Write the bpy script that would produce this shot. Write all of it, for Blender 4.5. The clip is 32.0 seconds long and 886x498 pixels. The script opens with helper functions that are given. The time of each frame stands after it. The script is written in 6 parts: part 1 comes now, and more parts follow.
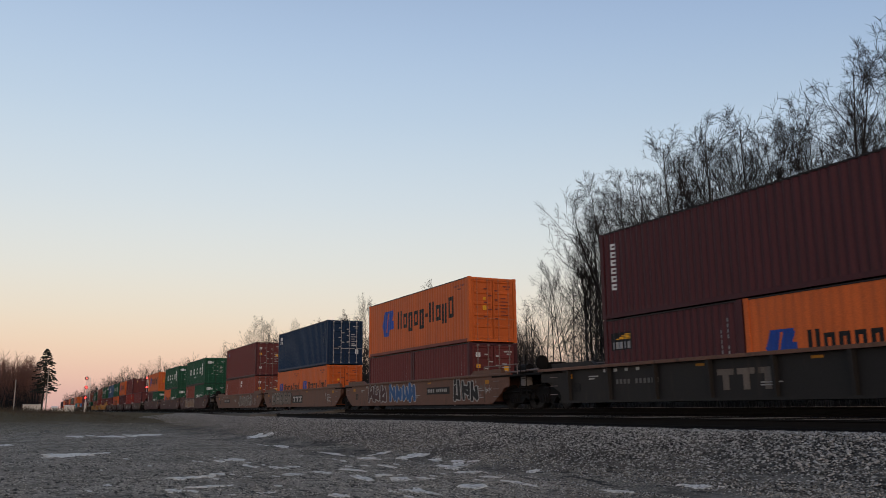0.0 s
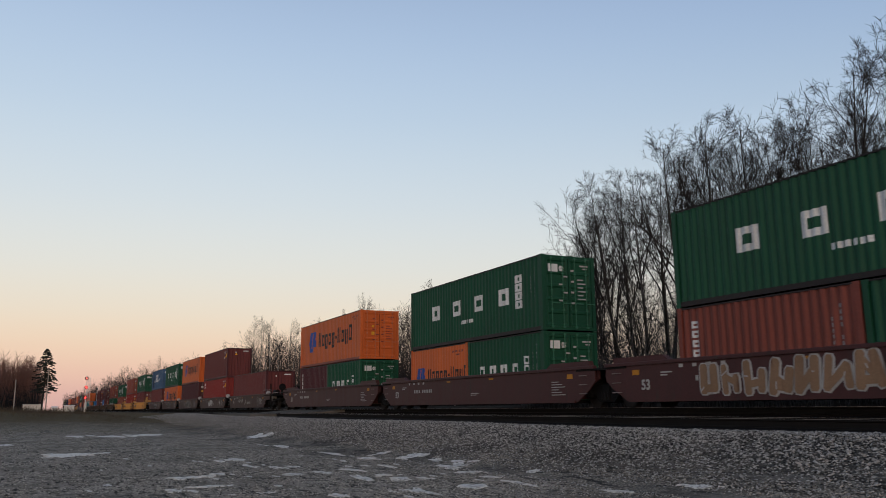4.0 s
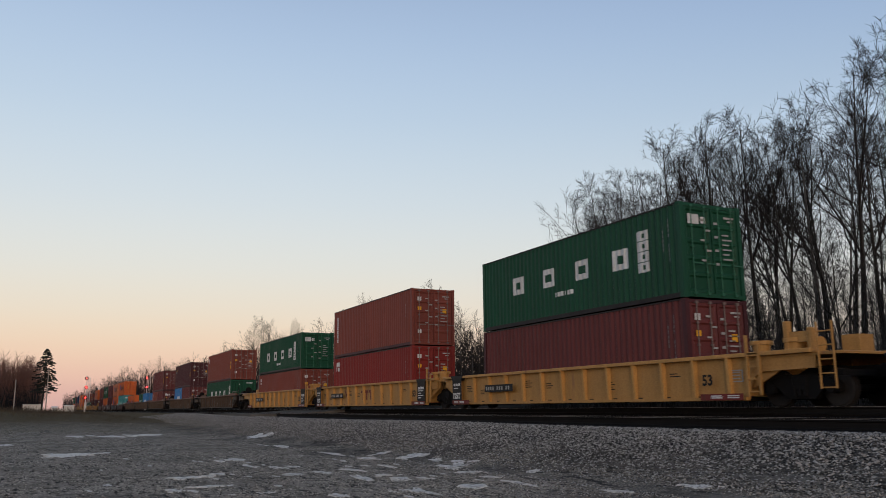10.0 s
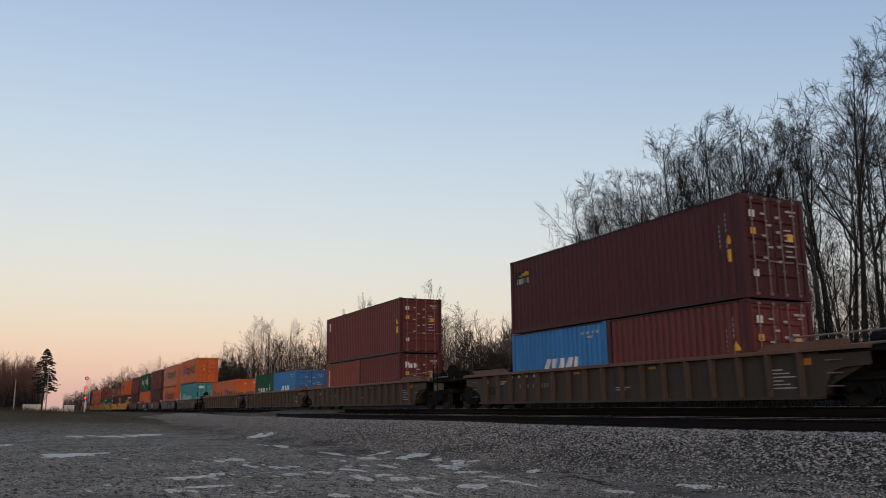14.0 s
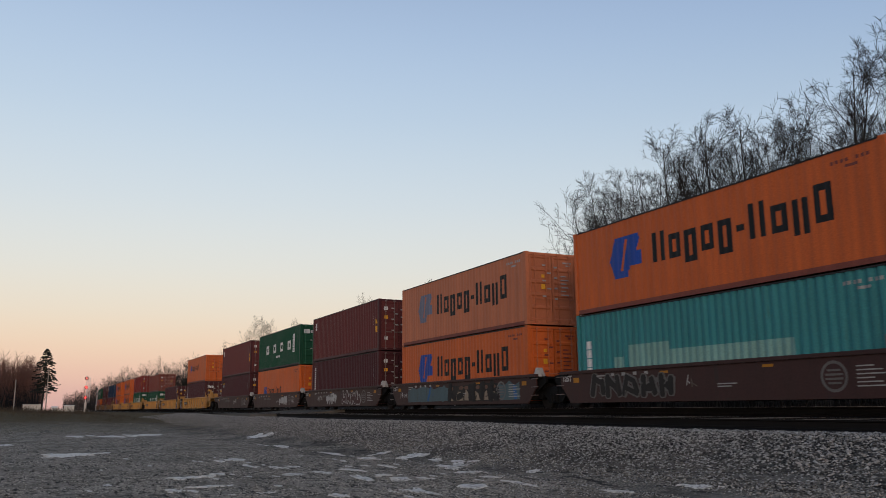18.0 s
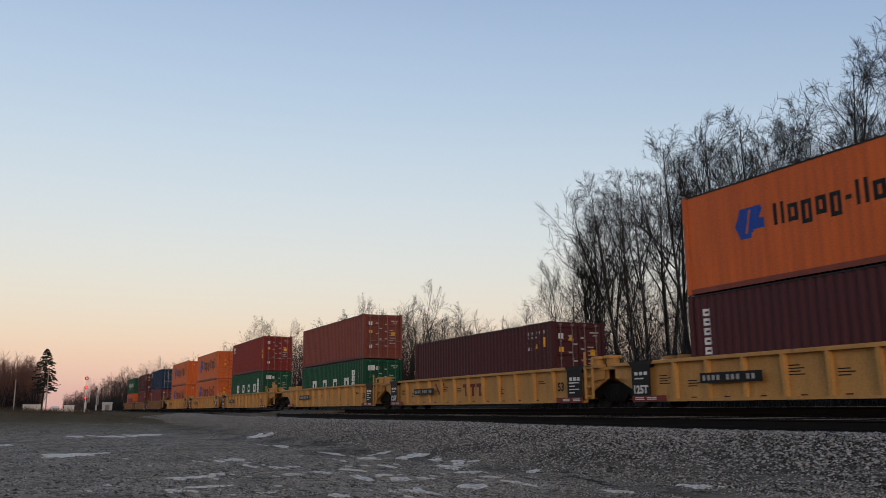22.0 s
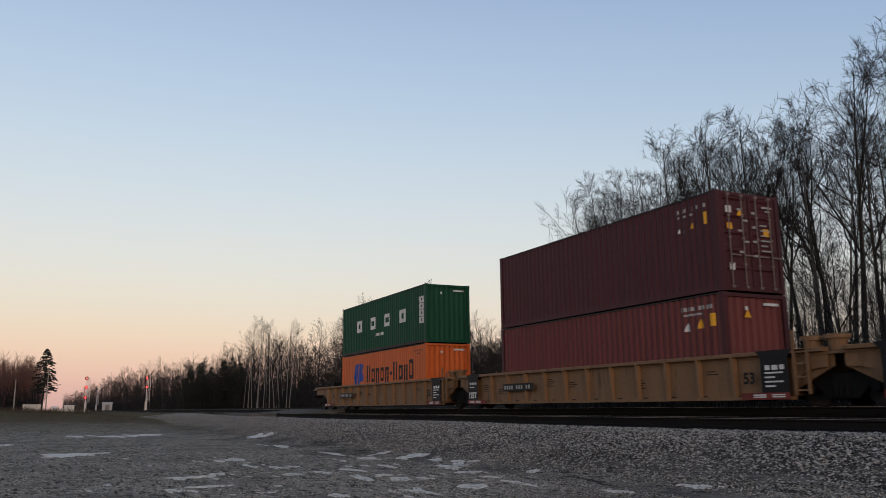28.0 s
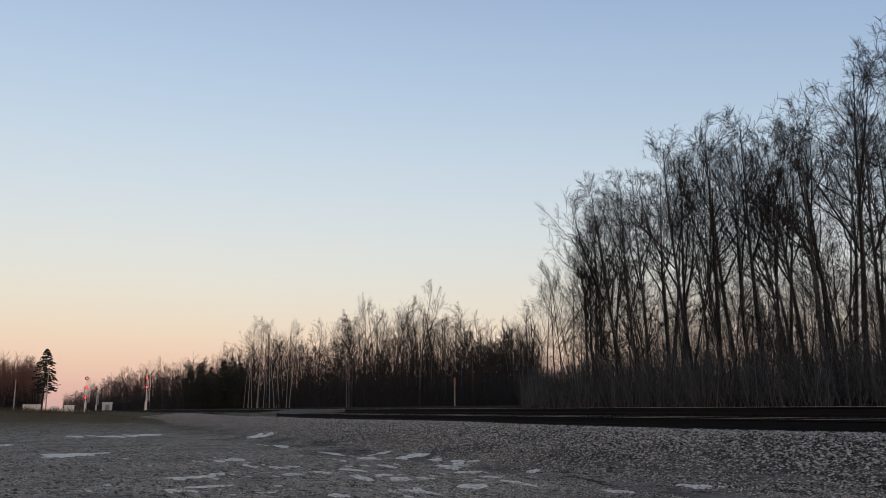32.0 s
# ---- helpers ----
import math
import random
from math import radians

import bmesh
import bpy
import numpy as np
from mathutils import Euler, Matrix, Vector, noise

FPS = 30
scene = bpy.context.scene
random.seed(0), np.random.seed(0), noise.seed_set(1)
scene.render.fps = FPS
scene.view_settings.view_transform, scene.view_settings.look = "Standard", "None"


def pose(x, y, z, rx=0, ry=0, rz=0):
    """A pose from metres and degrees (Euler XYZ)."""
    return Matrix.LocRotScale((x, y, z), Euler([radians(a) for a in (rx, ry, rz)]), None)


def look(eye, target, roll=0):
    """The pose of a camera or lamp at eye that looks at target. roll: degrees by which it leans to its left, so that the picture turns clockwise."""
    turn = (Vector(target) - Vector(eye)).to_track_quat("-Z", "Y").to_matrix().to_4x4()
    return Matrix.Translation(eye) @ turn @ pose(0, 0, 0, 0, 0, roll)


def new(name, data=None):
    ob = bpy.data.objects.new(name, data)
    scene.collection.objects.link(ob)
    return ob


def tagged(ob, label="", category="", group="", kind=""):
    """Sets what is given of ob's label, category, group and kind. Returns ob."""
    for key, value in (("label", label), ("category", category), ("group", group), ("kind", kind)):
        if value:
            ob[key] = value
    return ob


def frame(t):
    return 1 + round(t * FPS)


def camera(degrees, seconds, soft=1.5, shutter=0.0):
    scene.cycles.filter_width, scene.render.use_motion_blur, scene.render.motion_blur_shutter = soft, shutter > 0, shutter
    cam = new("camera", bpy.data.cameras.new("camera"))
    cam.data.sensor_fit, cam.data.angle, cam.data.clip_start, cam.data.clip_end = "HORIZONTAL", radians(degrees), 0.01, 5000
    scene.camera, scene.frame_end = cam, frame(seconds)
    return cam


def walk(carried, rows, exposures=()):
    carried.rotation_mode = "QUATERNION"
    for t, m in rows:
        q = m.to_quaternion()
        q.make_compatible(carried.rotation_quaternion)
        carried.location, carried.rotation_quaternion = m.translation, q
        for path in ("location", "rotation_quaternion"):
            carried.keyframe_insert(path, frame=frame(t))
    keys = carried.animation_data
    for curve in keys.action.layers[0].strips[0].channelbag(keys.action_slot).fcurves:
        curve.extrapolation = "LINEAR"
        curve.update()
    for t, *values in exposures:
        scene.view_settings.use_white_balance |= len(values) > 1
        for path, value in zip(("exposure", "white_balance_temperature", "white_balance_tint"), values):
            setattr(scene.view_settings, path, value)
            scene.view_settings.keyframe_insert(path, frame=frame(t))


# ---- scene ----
cam = camera(56.84, 32.0, soft=0.6, shutter=0.08)
EYE = Vector((0.0, 0.0, 1.15))
AIM = Vector((-0.88103, 0.43333, 0.18978))
VIEW = look(EYE, EYE + AIM, -0.489)
walk(cam, [(0, VIEW), (32, VIEW)], exposures=[(0, 0.0), (32, 0.0)])

# ---- plan: the track runs along x, the train goes towards +x, metres ----
SPEED = 22.18
FAR_Y, FAR_RAIL = 18.08, 1.08
NEAR_Y, NEAR_RAIL = 13.8, 0.87

# ---- sky after sunset: glow behind the camera to the +x side, pink belt opposite ----
world = bpy.data.worlds.new("dusk_sky")
scene.world = world
world.use_nodes = True
wn, wl = world.node_tree.nodes, world.node_tree.links
wn.clear()
w_out = wn.new("ShaderNodeOutputWorld")
w_bg = wn.new("ShaderNodeBackground")
w_tc = wn.new("ShaderNodeTexCoord")
w_sep = wn.new("ShaderNodeSeparateXYZ")
wl.new(w_tc.outputs["Generated"], w_sep.inputs[0])


def sky_ramp(stops):
    r = wn.new("ShaderNodeValToRGB")
    r.color_ramp.interpolation = "B_SPLINE" if len(stops) > 6 else "LINEAR"
    e = r.color_ramp.elements
    while len(e) < len(stops):
        e.new(0.5)
    for k, (p, c) in enumerate(stops):
        e[k].position, e[k].color = p, (*c, 1)
    wl.new(w_sep.outputs["Z"], r.inputs[0])
    return r


# opposite the sunset
ramp_a = sky_ramp([(0.0, (0.66, 0.40, 0.37)), (0.03, (0.755, 0.495, 0.425)), (0.07, (0.805, 0.612, 0.48)), (0.11, (0.765, 0.677, 0.575)),
                   (0.163, (0.72, 0.715, 0.68)), (0.24, (0.63, 0.695, 0.75)), (0.34, (0.51, 0.63, 0.765)), (0.47, (0.38, 0.51, 0.73)),
                   (0.75, (0.235, 0.295, 0.40)), (1.0, (0.20, 0.25, 0.34))])
# across the track, bluer
ramp_b = sky_ramp([(0.0, (0.57, 0.38, 0.36)), (0.03, (0.67, 0.50, 0.45)), (0.07, (0.71, 0.62, 0.56)), (0.11, (0.68, 0.665, 0.65)),
                   (0.163, (0.60, 0.65, 0.68)), (0.24, (0.51, 0.60, 0.70)), (0.34, (0.375, 0.50, 0.66)), (0.47, (0.255, 0.37, 0.61)),
                   (0.75, (0.215, 0.285, 0.41)), (1.0, (0.20, 0.25, 0.34))])
w_az = wn.new("ShaderNodeMapRange")
w_az.inputs["From Min"].default_value, w_az.inputs["From Max"].default_value = -1.0, -0.45
wl.new(w_sep.outputs["X"], w_az.inputs["Value"])
w_mix = wn.new("ShaderNodeMix")
w_mix.data_type = "RGBA"
wl.new(w_az.outputs[0], w_mix.inputs["Factor"])
wl.new(ramp_a.outputs[0], w_mix.inputs[6])
wl.new(ramp_b.outputs[0], w_mix.inputs[7])
w_sky = wn.new("ShaderNodeTexSky")
w_sky.sky_type = "NISHITA"
w_sky.sun_disc = False
w_sky.sun_elevation, w_sky.sun_rotation = radians(1.0), radians(105)
w_gain = wn.new("ShaderNodeMix")
w_gain.data_type, w_gain.blend_type = "RGBA", "ADD"
w_gain.inputs["Factor"].default_value = 0.06
wl.new(w_mix.outputs[2], w_gain.inputs[6])
wl.new(w_sky.outputs[0], w_gain.inputs[7])
wl.new(w_gain.outputs[2], w_bg.inputs["Color"])
w_bg.inputs["Strength"].default_value = 0.96
wl.new(w_bg.outputs[0], w_out.inputs["Surface"])

sun_data = bpy.data.lights.new("sun", "SUN")
sun_data.energy, sun_data.angle, sun_data.color = 1.2, radians(26), (1.0, 0.76, 0.56)
sun = new("sun", sun_data)
sun.matrix_world = look((60, -26, 9), (0, 0, 1.5))


# ---- materials ----
def material(name, rgb, rough=0.6, metal=0.0, vary=0.25, scale=3.0, grain=60.0, bump=0.15, second=None, amount=0.5, stretch=(1, 1, 1),
             each=0.0, glow=0.0, spec=0.5):
    """Base colour with two scales of variation; second: a wear colour that breaks through in patches; each: spread from piece to piece."""
    m = bpy.data.materials.new(name)
    m.use_nodes = True
    n, l = m.node_tree.nodes, m.node_tree.links
    b = n["Principled BSDF"]
    b.inputs["Metallic"].default_value = metal
    b.inputs["Specular IOR Level"].default_value = spec
    tc = n.new("ShaderNodeTexCoord")
    mp = n.new("ShaderNodeMapping")
    mp.inputs["Scale"].default_value = stretch
    l.new(tc.outputs["Object"], mp.inputs[0])
    n1 = n.new("ShaderNodeTexNoise")
    n1.inputs["Scale"].default_value, n1.inputs["Detail"].default_value = scale, 6
    l.new(mp.outputs[0], n1.inputs[0])
    n2 = n.new("ShaderNodeTexNoise")
    n2.inputs["Scale"].default_value, n2.inputs["Detail"].default_value = grain, 3
    l.new(tc.outputs["Object"], n2.inputs[0])
    add = n.new("ShaderNodeMath")
    add.operation = "ADD"
    l.new(n1.outputs[0], add.inputs[0])
    l.new(n2.outputs[0], add.inputs[1])
    tone = n.new("ShaderNodeMapRange")
    tone.inputs["From Min"].default_value, tone.inputs["From Max"].default_value = 0.65, 1.35
    tone.inputs["To Min"].default_value, tone.inputs["To Max"].default_value = 1 - vary, 1 + vary
    l.new(add.outputs[0], tone.inputs[0])
    value = tone.outputs[0]
    if each:
        info = n.new("ShaderNodeObjectInfo")
        rnd = n.new("ShaderNodeMapRange")
        rnd.inputs["To Min"].default_value, rnd.inputs["To Max"].default_value = 1 - each, 1 + each
        l.new(info.outputs["Random"], rnd.inputs[0])
        mul = n.new("ShaderNodeMath")
        mul.operation = "MULTIPLY"
        l.new(value, mul.inputs[0])
        l.new(rnd.outputs[0], mul.inputs[1])
        value = mul.outputs[0]
    col = n.new("ShaderNodeMix")
    col.data_type, col.blend_type = "RGBA", "MULTIPLY"
    col.inputs["Factor"].default_value = 1.0
    col.inputs[6].default_value = (*rgb, 1)
    l.new(value, col.inputs[7])
    out = col.outputs[2]
    if second:
        n3 = n.new("ShaderNodeTexNoise")
        n3.inputs["Scale"].default_value, n3.inputs["Detail"].default_value = scale * 1.7, 8
        n3.inputs["Roughness"].default_value = 0.65
        l.new(mp.outputs[0], n3.inputs[0])
        edge = n.new("ShaderNodeMapRange")
        edge.inputs["From Min"].default_value, edge.inputs["From Max"].default_value = 0.68 - amount * 0.3, 0.82 - amount * 0.3
        l.new(n3.outputs[0], edge.inputs[0])
        mx = n.new("ShaderNodeMix")
        mx.data_type = "RGBA"
        l.new(edge.outputs[0], mx.inputs["Factor"])
        l.new(out, mx.inputs[6])
        mx.inputs[7].default_value = (*second, 1)
        out = mx.outputs[2]
    l.new(out, b.inputs["Base Color"])
    rr = n.new("ShaderNodeMapRange")
    rr.inputs["To Min"].default_value, rr.inputs["To Max"].default_value = max(0.02, rough - 0.12), min(1, rough + 0.12)
    l.new(n1.outputs[0], rr.inputs[0])
    l.new(rr.outputs[0], b.inputs["Roughness"])
    if bump:
        bp = n.new("ShaderNodeBump")
        bp.inputs["Strength"].default_value, bp.inputs["Distance"].default_value = bump, 0.02
        l.new(n2.outputs[0], bp.inputs["Height"])
        l.new(bp.outputs[0], b.inputs["Normal"])
    if glow:
        b.inputs["Emission Color"].default_value = (*rgb, 1)
        b.inputs["Emission Strength"].default_value = glow
    return m


RUST = (0.075, 0.032, 0.02)
DIRT = (0.045, 0.035, 0.03)


def paint(name, rgb, amount=0.25, second=RUST, vary=0.24, rough=0.55):
    return material(name, rgb, rough, 0.0, vary, 0.7, 26.0, 0.06, second, amount, (3.2, 3.2, 0.45), 0.08, spec=0.2)


P = {
    "orange": paint("orange_paint", (0.48, 0.099, 0.021), 0.12, (0.20, 0.06, 0.02)),
    "peach": paint("faded_orange_paint", (0.40, 0.128, 0.06), 0.16, (0.24, 0.08, 0.04)),
    "green": paint("green_paint", (0.007, 0.053, 0.027), 0.1, (0.012, 0.035, 0.022)),
    "maroon": paint("maroon_paint", (0.108, 0.027, 0.026), 0.2, (0.055, 0.022, 0.02)),
    "plum": paint("dark_maroon_paint", (0.056, 0.0148, 0.0178), 0.2, (0.045, 0.02, 0.02)),
    "brown": paint("red_brown_paint", (0.165, 0.043, 0.031), 0.2, (0.085, 0.03, 0.022)),
    "red": paint("red_paint", (0.175, 0.022, 0.0185), 0.15, (0.12, 0.03, 0.025)),
    "navy": paint("navy_paint", (0.008, 0.023, 0.055), 0.12, (0.012, 0.019, 0.03)),
    "blue": paint("weathered_blue_paint", (0.042, 0.090, 0.165), 0.32, (0.03, 0.06, 0.11)),
    "sky": paint("light_blue_paint", (0.03, 0.145, 0.34), 0.15, (0.03, 0.09, 0.18)),
    "teal": paint("teal_paint", (0.035, 0.19, 0.20), 0.15, (0.04, 0.10, 0.08)),
    "yellow": paint("weathered_yellow_paint", (0.37, 0.195, 0.060), 0.30, (0.24, 0.125, 0.06)),
    "ochre": paint("grimy_yellow_paint", (0.155, 0.086, 0.044), 0.42, (0.07, 0.04, 0.025)),
    "rustbrown": paint("grimy_brown_paint", (0.112, 0.053, 0.036), 0.4, (0.05, 0.03, 0.022)),
    "darkred": paint("grimy_red_oxide_paint", (0.049, 0.016, 0.016), 0.35, (0.035, 0.02, 0.018)),
    "oxide": paint("brown_oxide_paint", (0.040, 0.017, 0.015), 0.35, (0.03, 0.02, 0.018)),
    "ribbrown": paint("sooty_brown_paint", (0.036, 0.027, 0.021), 0.4, (0.026, 0.019, 0.015)),
    # ribs of the brown cars, lighter than the sheets between them
    "ribedge": paint("lighter_rib_paint", (0.055, 0.037, 0.028), 0.4, (0.035, 0.024, 0.018)),
    "tan": paint("tan_spray_paint", (0.20, 0.12, 0.07), 0.35, (0.10, 0.05, 0.03)),
    # rust, brightened: the light on the chord's top is put into the paint
    "chordrust": paint("rusty_lit_chord_paint", (0.115, 0.057, 0.038), 0.45, (0.06, 0.034, 0.025)),
    "stencil": paint("worn_white_stencil", (0.30, 0.29, 0.28), 0.3, (0.14, 0.12, 0.11)),
    "faint": paint("faded_grey_stencil", (0.115, 0.105, 0.10), 0.35, (0.06, 0.05, 0.045)),
    "rim": paint("dull_white_spray_paint", (0.33, 0.32, 0.31), 0.4, (0.15, 0.13, 0.12)),
    "spraygrey": paint("weathered_silver_spray_paint", (0.115, 0.092, 0.076), 0.45, (0.07, 0.05, 0.04)),
    "wine": paint("wine_red_spray_paint", (0.050, 0.016, 0.018), 0.25, (0.03, 0.014, 0.014)),
    "wash": paint("blue_grey_spray_paint", (0.055, 0.092, 0.105), 0.4, (0.05, 0.055, 0.05)),
    "cream": paint("cream_spray_paint", (0.26, 0.20, 0.145), 0.3, (0.12, 0.08, 0.06)),
    "charcoal": paint("soot_grey_paint", (0.014, 0.0125, 0.012), 0.4, (0.024, 0.019, 0.016)),
    "white": paint("white_marking", (0.52, 0.52, 0.51), 0.3, (0.25, 0.24, 0.23)),
    "black": paint("black_marking", (0.006, 0.006, 0.007), 0.1, (0.014, 0.012, 0.01)),
    "logoblue": paint("blue_marking", (0.012, 0.05, 0.26), 0.15, (0.02, 0.05, 0.14)),
    "greyblue": paint("faded_blue_marking", (0.13, 0.14, 0.20), 0.15, (0.2, 0.14, 0.1)),
    "amber": paint("yellow_label", (0.62, 0.30, 0.02), 0.15, (0.3, 0.15, 0.03)),
    # dark rail paint, taken to near-black to include the shade between stacked boxes
    "rail": paint("near_black_rail_paint", (0.016, 0.012, 0.012), 0.3, (0.03, 0.018, 0.014)),
    "barzinc": paint("zinc_bar_paint", (0.16, 0.12, 0.11), 0.3, RUST),
    "bargreen": paint("pale_green_bar_paint", (0.03, 0.12, 0.07), 0.3, (0.02, 0.06, 0.04)),
    "redsill": paint("dull_red_paint", (0.13, 0.022, 0.018), 0.3, RUST),
    "reflect": paint("dull_reflector_yellow", (0.34, 0.14, 0.012), 0.2, (0.15, 0.07, 0.02)),
    "patch": paint("grey_green_patch_paint", (0.16, 0.30, 0.27), 0.1, (0.10, 0.2, 0.18)),
    "sprayblue": paint("blue_spray_paint", (0.018, 0.085, 0.22), 0.25, (0.04, 0.06, 0.1)),
    "spraysilver": paint("silver_spray_paint", (0.24, 0.24, 0.25), 0.45, (0.08, 0.07, 0.06)),
}
# greasy steel; the black of the undercarriage shadows is put into its colour
M_STEEL = material("shadow_dark_greasy_steel", (0.0055, 0.005, 0.005), 0.75, 0.0, 0.3, 4, 40, 0.2, (0.012, 0.008, 0.007), 0.4, spec=0.12)
M_WHEEL = material("worn_wheel_steel", (0.020, 0.0175, 0.0165), 0.6, 0.0, 0.25, 5, 50, 0.1, (0.014, 0.01, 0.009), 0.4, spec=0.15)
M_RAIL = material("dark_rail_steel", (0.011, 0.010, 0.0095), 0.8, 0.0, 0.2, 3, 60, 0.1, (0.015, 0.012, 0.011), 0.4, spec=0.05)
M_HEAD = material("polished_rail_head", (0.40, 0.38, 0.36), 0.3, 0.9, 0.1, 3, 60, 0.02)
M_TIE = material("creosoted_tie_wood", (0.010, 0.008, 0.007), 0.85, 0, 0.35, 3, 30, 0.5, (0.02, 0.017, 0.015), 0.3, (0.3, 6, 3), 0.25, spec=0.03)
M_BAR = P["barzinc"]


# ---- mesh collecting ----
class MB:
    """Collects vertices and faces for one mesh."""

    def __init__(self):
        self.v, self.f = [], []

    def add(self, verts, faces):
        k = len(self.v)
        self.v += verts
        self.f += [tuple(i + k for i in q) for q in faces]
        return self

    def box(self, x0, x1, y0, y1, z0, z1):
        return self.add([(x0, y0, z0), (x1, y0, z0), (x1, y1, z0), (x0, y1, z0), (x0, y0, z1), (x1, y0, z1), (x1, y1, z1), (x0, y1, z1)],
                        [(0, 3, 2, 1), (4, 5, 6, 7), (0, 1, 5, 4), (1, 2, 6, 5), (2, 3, 7, 6), (3, 0, 4, 7)])

    def bevel_box(self, x0, x1, y0, y1, z0, z1, c):
        """A box with its upright and top edges cut off."""
        lo = [(x0 + c, y0), (x1 - c, y0), (x1, y0 + c), (x1, y1 - c), (x1 - c, y1), (x0 + c, y1), (x0, y1 - c), (x0, y0 + c)]
        mx, my = (x0 + x1) / 2, (y0 + y1) / 2
        vs = [(x, y, z0) for x, y in lo] + [(x, y, z1 - c) for x, y in lo]
        vs += [(x + (c if x < mx else -c) * 0.7, y + (c if y < my else -c) * 0.7, z1) for x, y in lo]
        fs = [tuple(range(7, -1, -1)), tuple(range(16, 24))]
        for r in (0, 8):
            fs += [(r + i, r + (i + 1) % 8, r + 8 + (i + 1) % 8, r + 8 + i) for i in range(8)]
        return self.add(vs, fs)

    def prism_y(self, pts, y0, y1):
        """A polygon in x, z (anticlockwise seen from -y) pulled from y0 to y1."""
        n = len(pts)
        vs = [(x, y0, z) for x, z in pts] + [(x, y1, z) for x, z in pts]
        fs = [tuple(range(n)), tuple(range(2 * n - 1, n - 1, -1))]
        fs += [((i + 1) % n, i, n + i, n + (i + 1) % n) for i in range(n)]
        return self.add(vs, fs)

    def cyl(self, a, b, r0, r1=None, n=12, caps=True):
        a, b = Vector(a), Vector(b)
        r1 = r0 if r1 is None else r1
        d = (b - a).normalized()
        s = d.cross(Vector((0, 0, 1)) if abs(d.z) < 0.9 else Vector((1, 0, 0))).normalized()
        t = s.cross(d)
        ring = [(math.cos(2 * math.pi * i / n), math.sin(2 * math.pi * i / n)) for i in range(n)]
        vs = [tuple(a + (s * c + t * w) * r0) for c, w in ring] + [tuple(b + (s * c + t * w) * r1) for c, w in ring]
        fs = [(i, n + i, n + (i + 1) % n, (i + 1) % n) for i in range(n)]
        if caps:
            fs += [tuple(range(n)), tuple(range(2 * n - 1, n - 1, -1))]
        return self.add(vs, fs)

    def mesh(self, name, smooth=False):
        me = bpy.data.meshes.new(name)
        me.from_pydata(self.v, [], self.f)
        if smooth:
            me.polygons.foreach_set("use_smooth", [True] * len(self.f))
        me.update()
        return me


def part(name, data, mat, parent=None, label="", at=None):
    """Links a mesh (or a collected one) as one object; the material sits on the object, so that meshes can be shared."""
    if isinstance(data, MB):
        data = data.mesh(name)
    if not data.materials:
        data.materials.append(None)
    ob = new(name, data)
    ob.material_slots[0].link = "OBJECT"
    ob.material_slots[0].material = mat
    if parent:
        ob.parent = parent
    if at:
        ob.matrix_basis = at
    if label:
        ob["label"] = label
    return ob


CACHE = {}


def cached(key, make):
    if key not in CACHE:
        CACHE[key] = make()
    return CACHE[key]


# ---- ground ----
def ground_height(x, y):
    """Lot, shoulder of stones, track bed, ditch, wood floor; a weedy rise along the track far down the line."""
    ys = [-4000, 7.6, 9.0, 11.3, 11.9, 16.2, 16.8, 19.8, 21.0, 24.0, 4000]
    zs = [0.0, 0.0, 0.28, 0.66, 0.69, 0.69, 0.88, 0.88, 0.8, 1.22, 1.3]
    z = float(np.interp(y, ys, zs))
    far = min(1.0, max(0.0, (-x - 45) / 35))
    if y < 12:
        z += far * (0.35 * math.exp(-((y - 6) / 5) ** 2) + 1.15 * math.exp(-((y + 6) / 11) ** 2))
    near = max(0.0, 1 - (abs(x) + abs(y)) / 90)
    z += (noise.noise((x * 0.35, y * 0.5, 3)) * 0.035 + noise.noise((x * 1.6, y * 1.9, 9)) * 0.012) * (near if y < 11 else 0)
    return z


def build_ground():
    xs = sorted(set([-4000, -2500, -1500, -900, -600, -450, -350, -280, -220] + list(range(-190, -60, 6)) + [-60 + 0.6 * i for i in range(118)]
                    + [12, 16, 24, 40, 80, 200, 600, 1500, 4000]))
    ys = sorted(set([-4000, -1500, -600, -250, -120, -60, -35, -20, -14] + [-10 + 0.5 * i for i in range(45)] + [12.5, 14, 16.2, 16.8, 19.8, 21, 22.5, 24, 28, 40, 70, 120, 300, 900, 4000]))
    vs = [(x, y, ground_height(x, y)) for x in xs for y in ys]
    n = len(ys)
    fs = [(i * n + j, (i + 1) * n + j, (i + 1) * n + j + 1, i * n + j + 1) for i in range(len(xs) - 1) for j in range(n - 1)]
    mb = MB()
    mb.v, mb.f = vs, fs
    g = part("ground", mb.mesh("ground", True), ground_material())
    return tagged(g, "grey gravel lot beside a railway with frozen puddles", "ground", kind="structure")


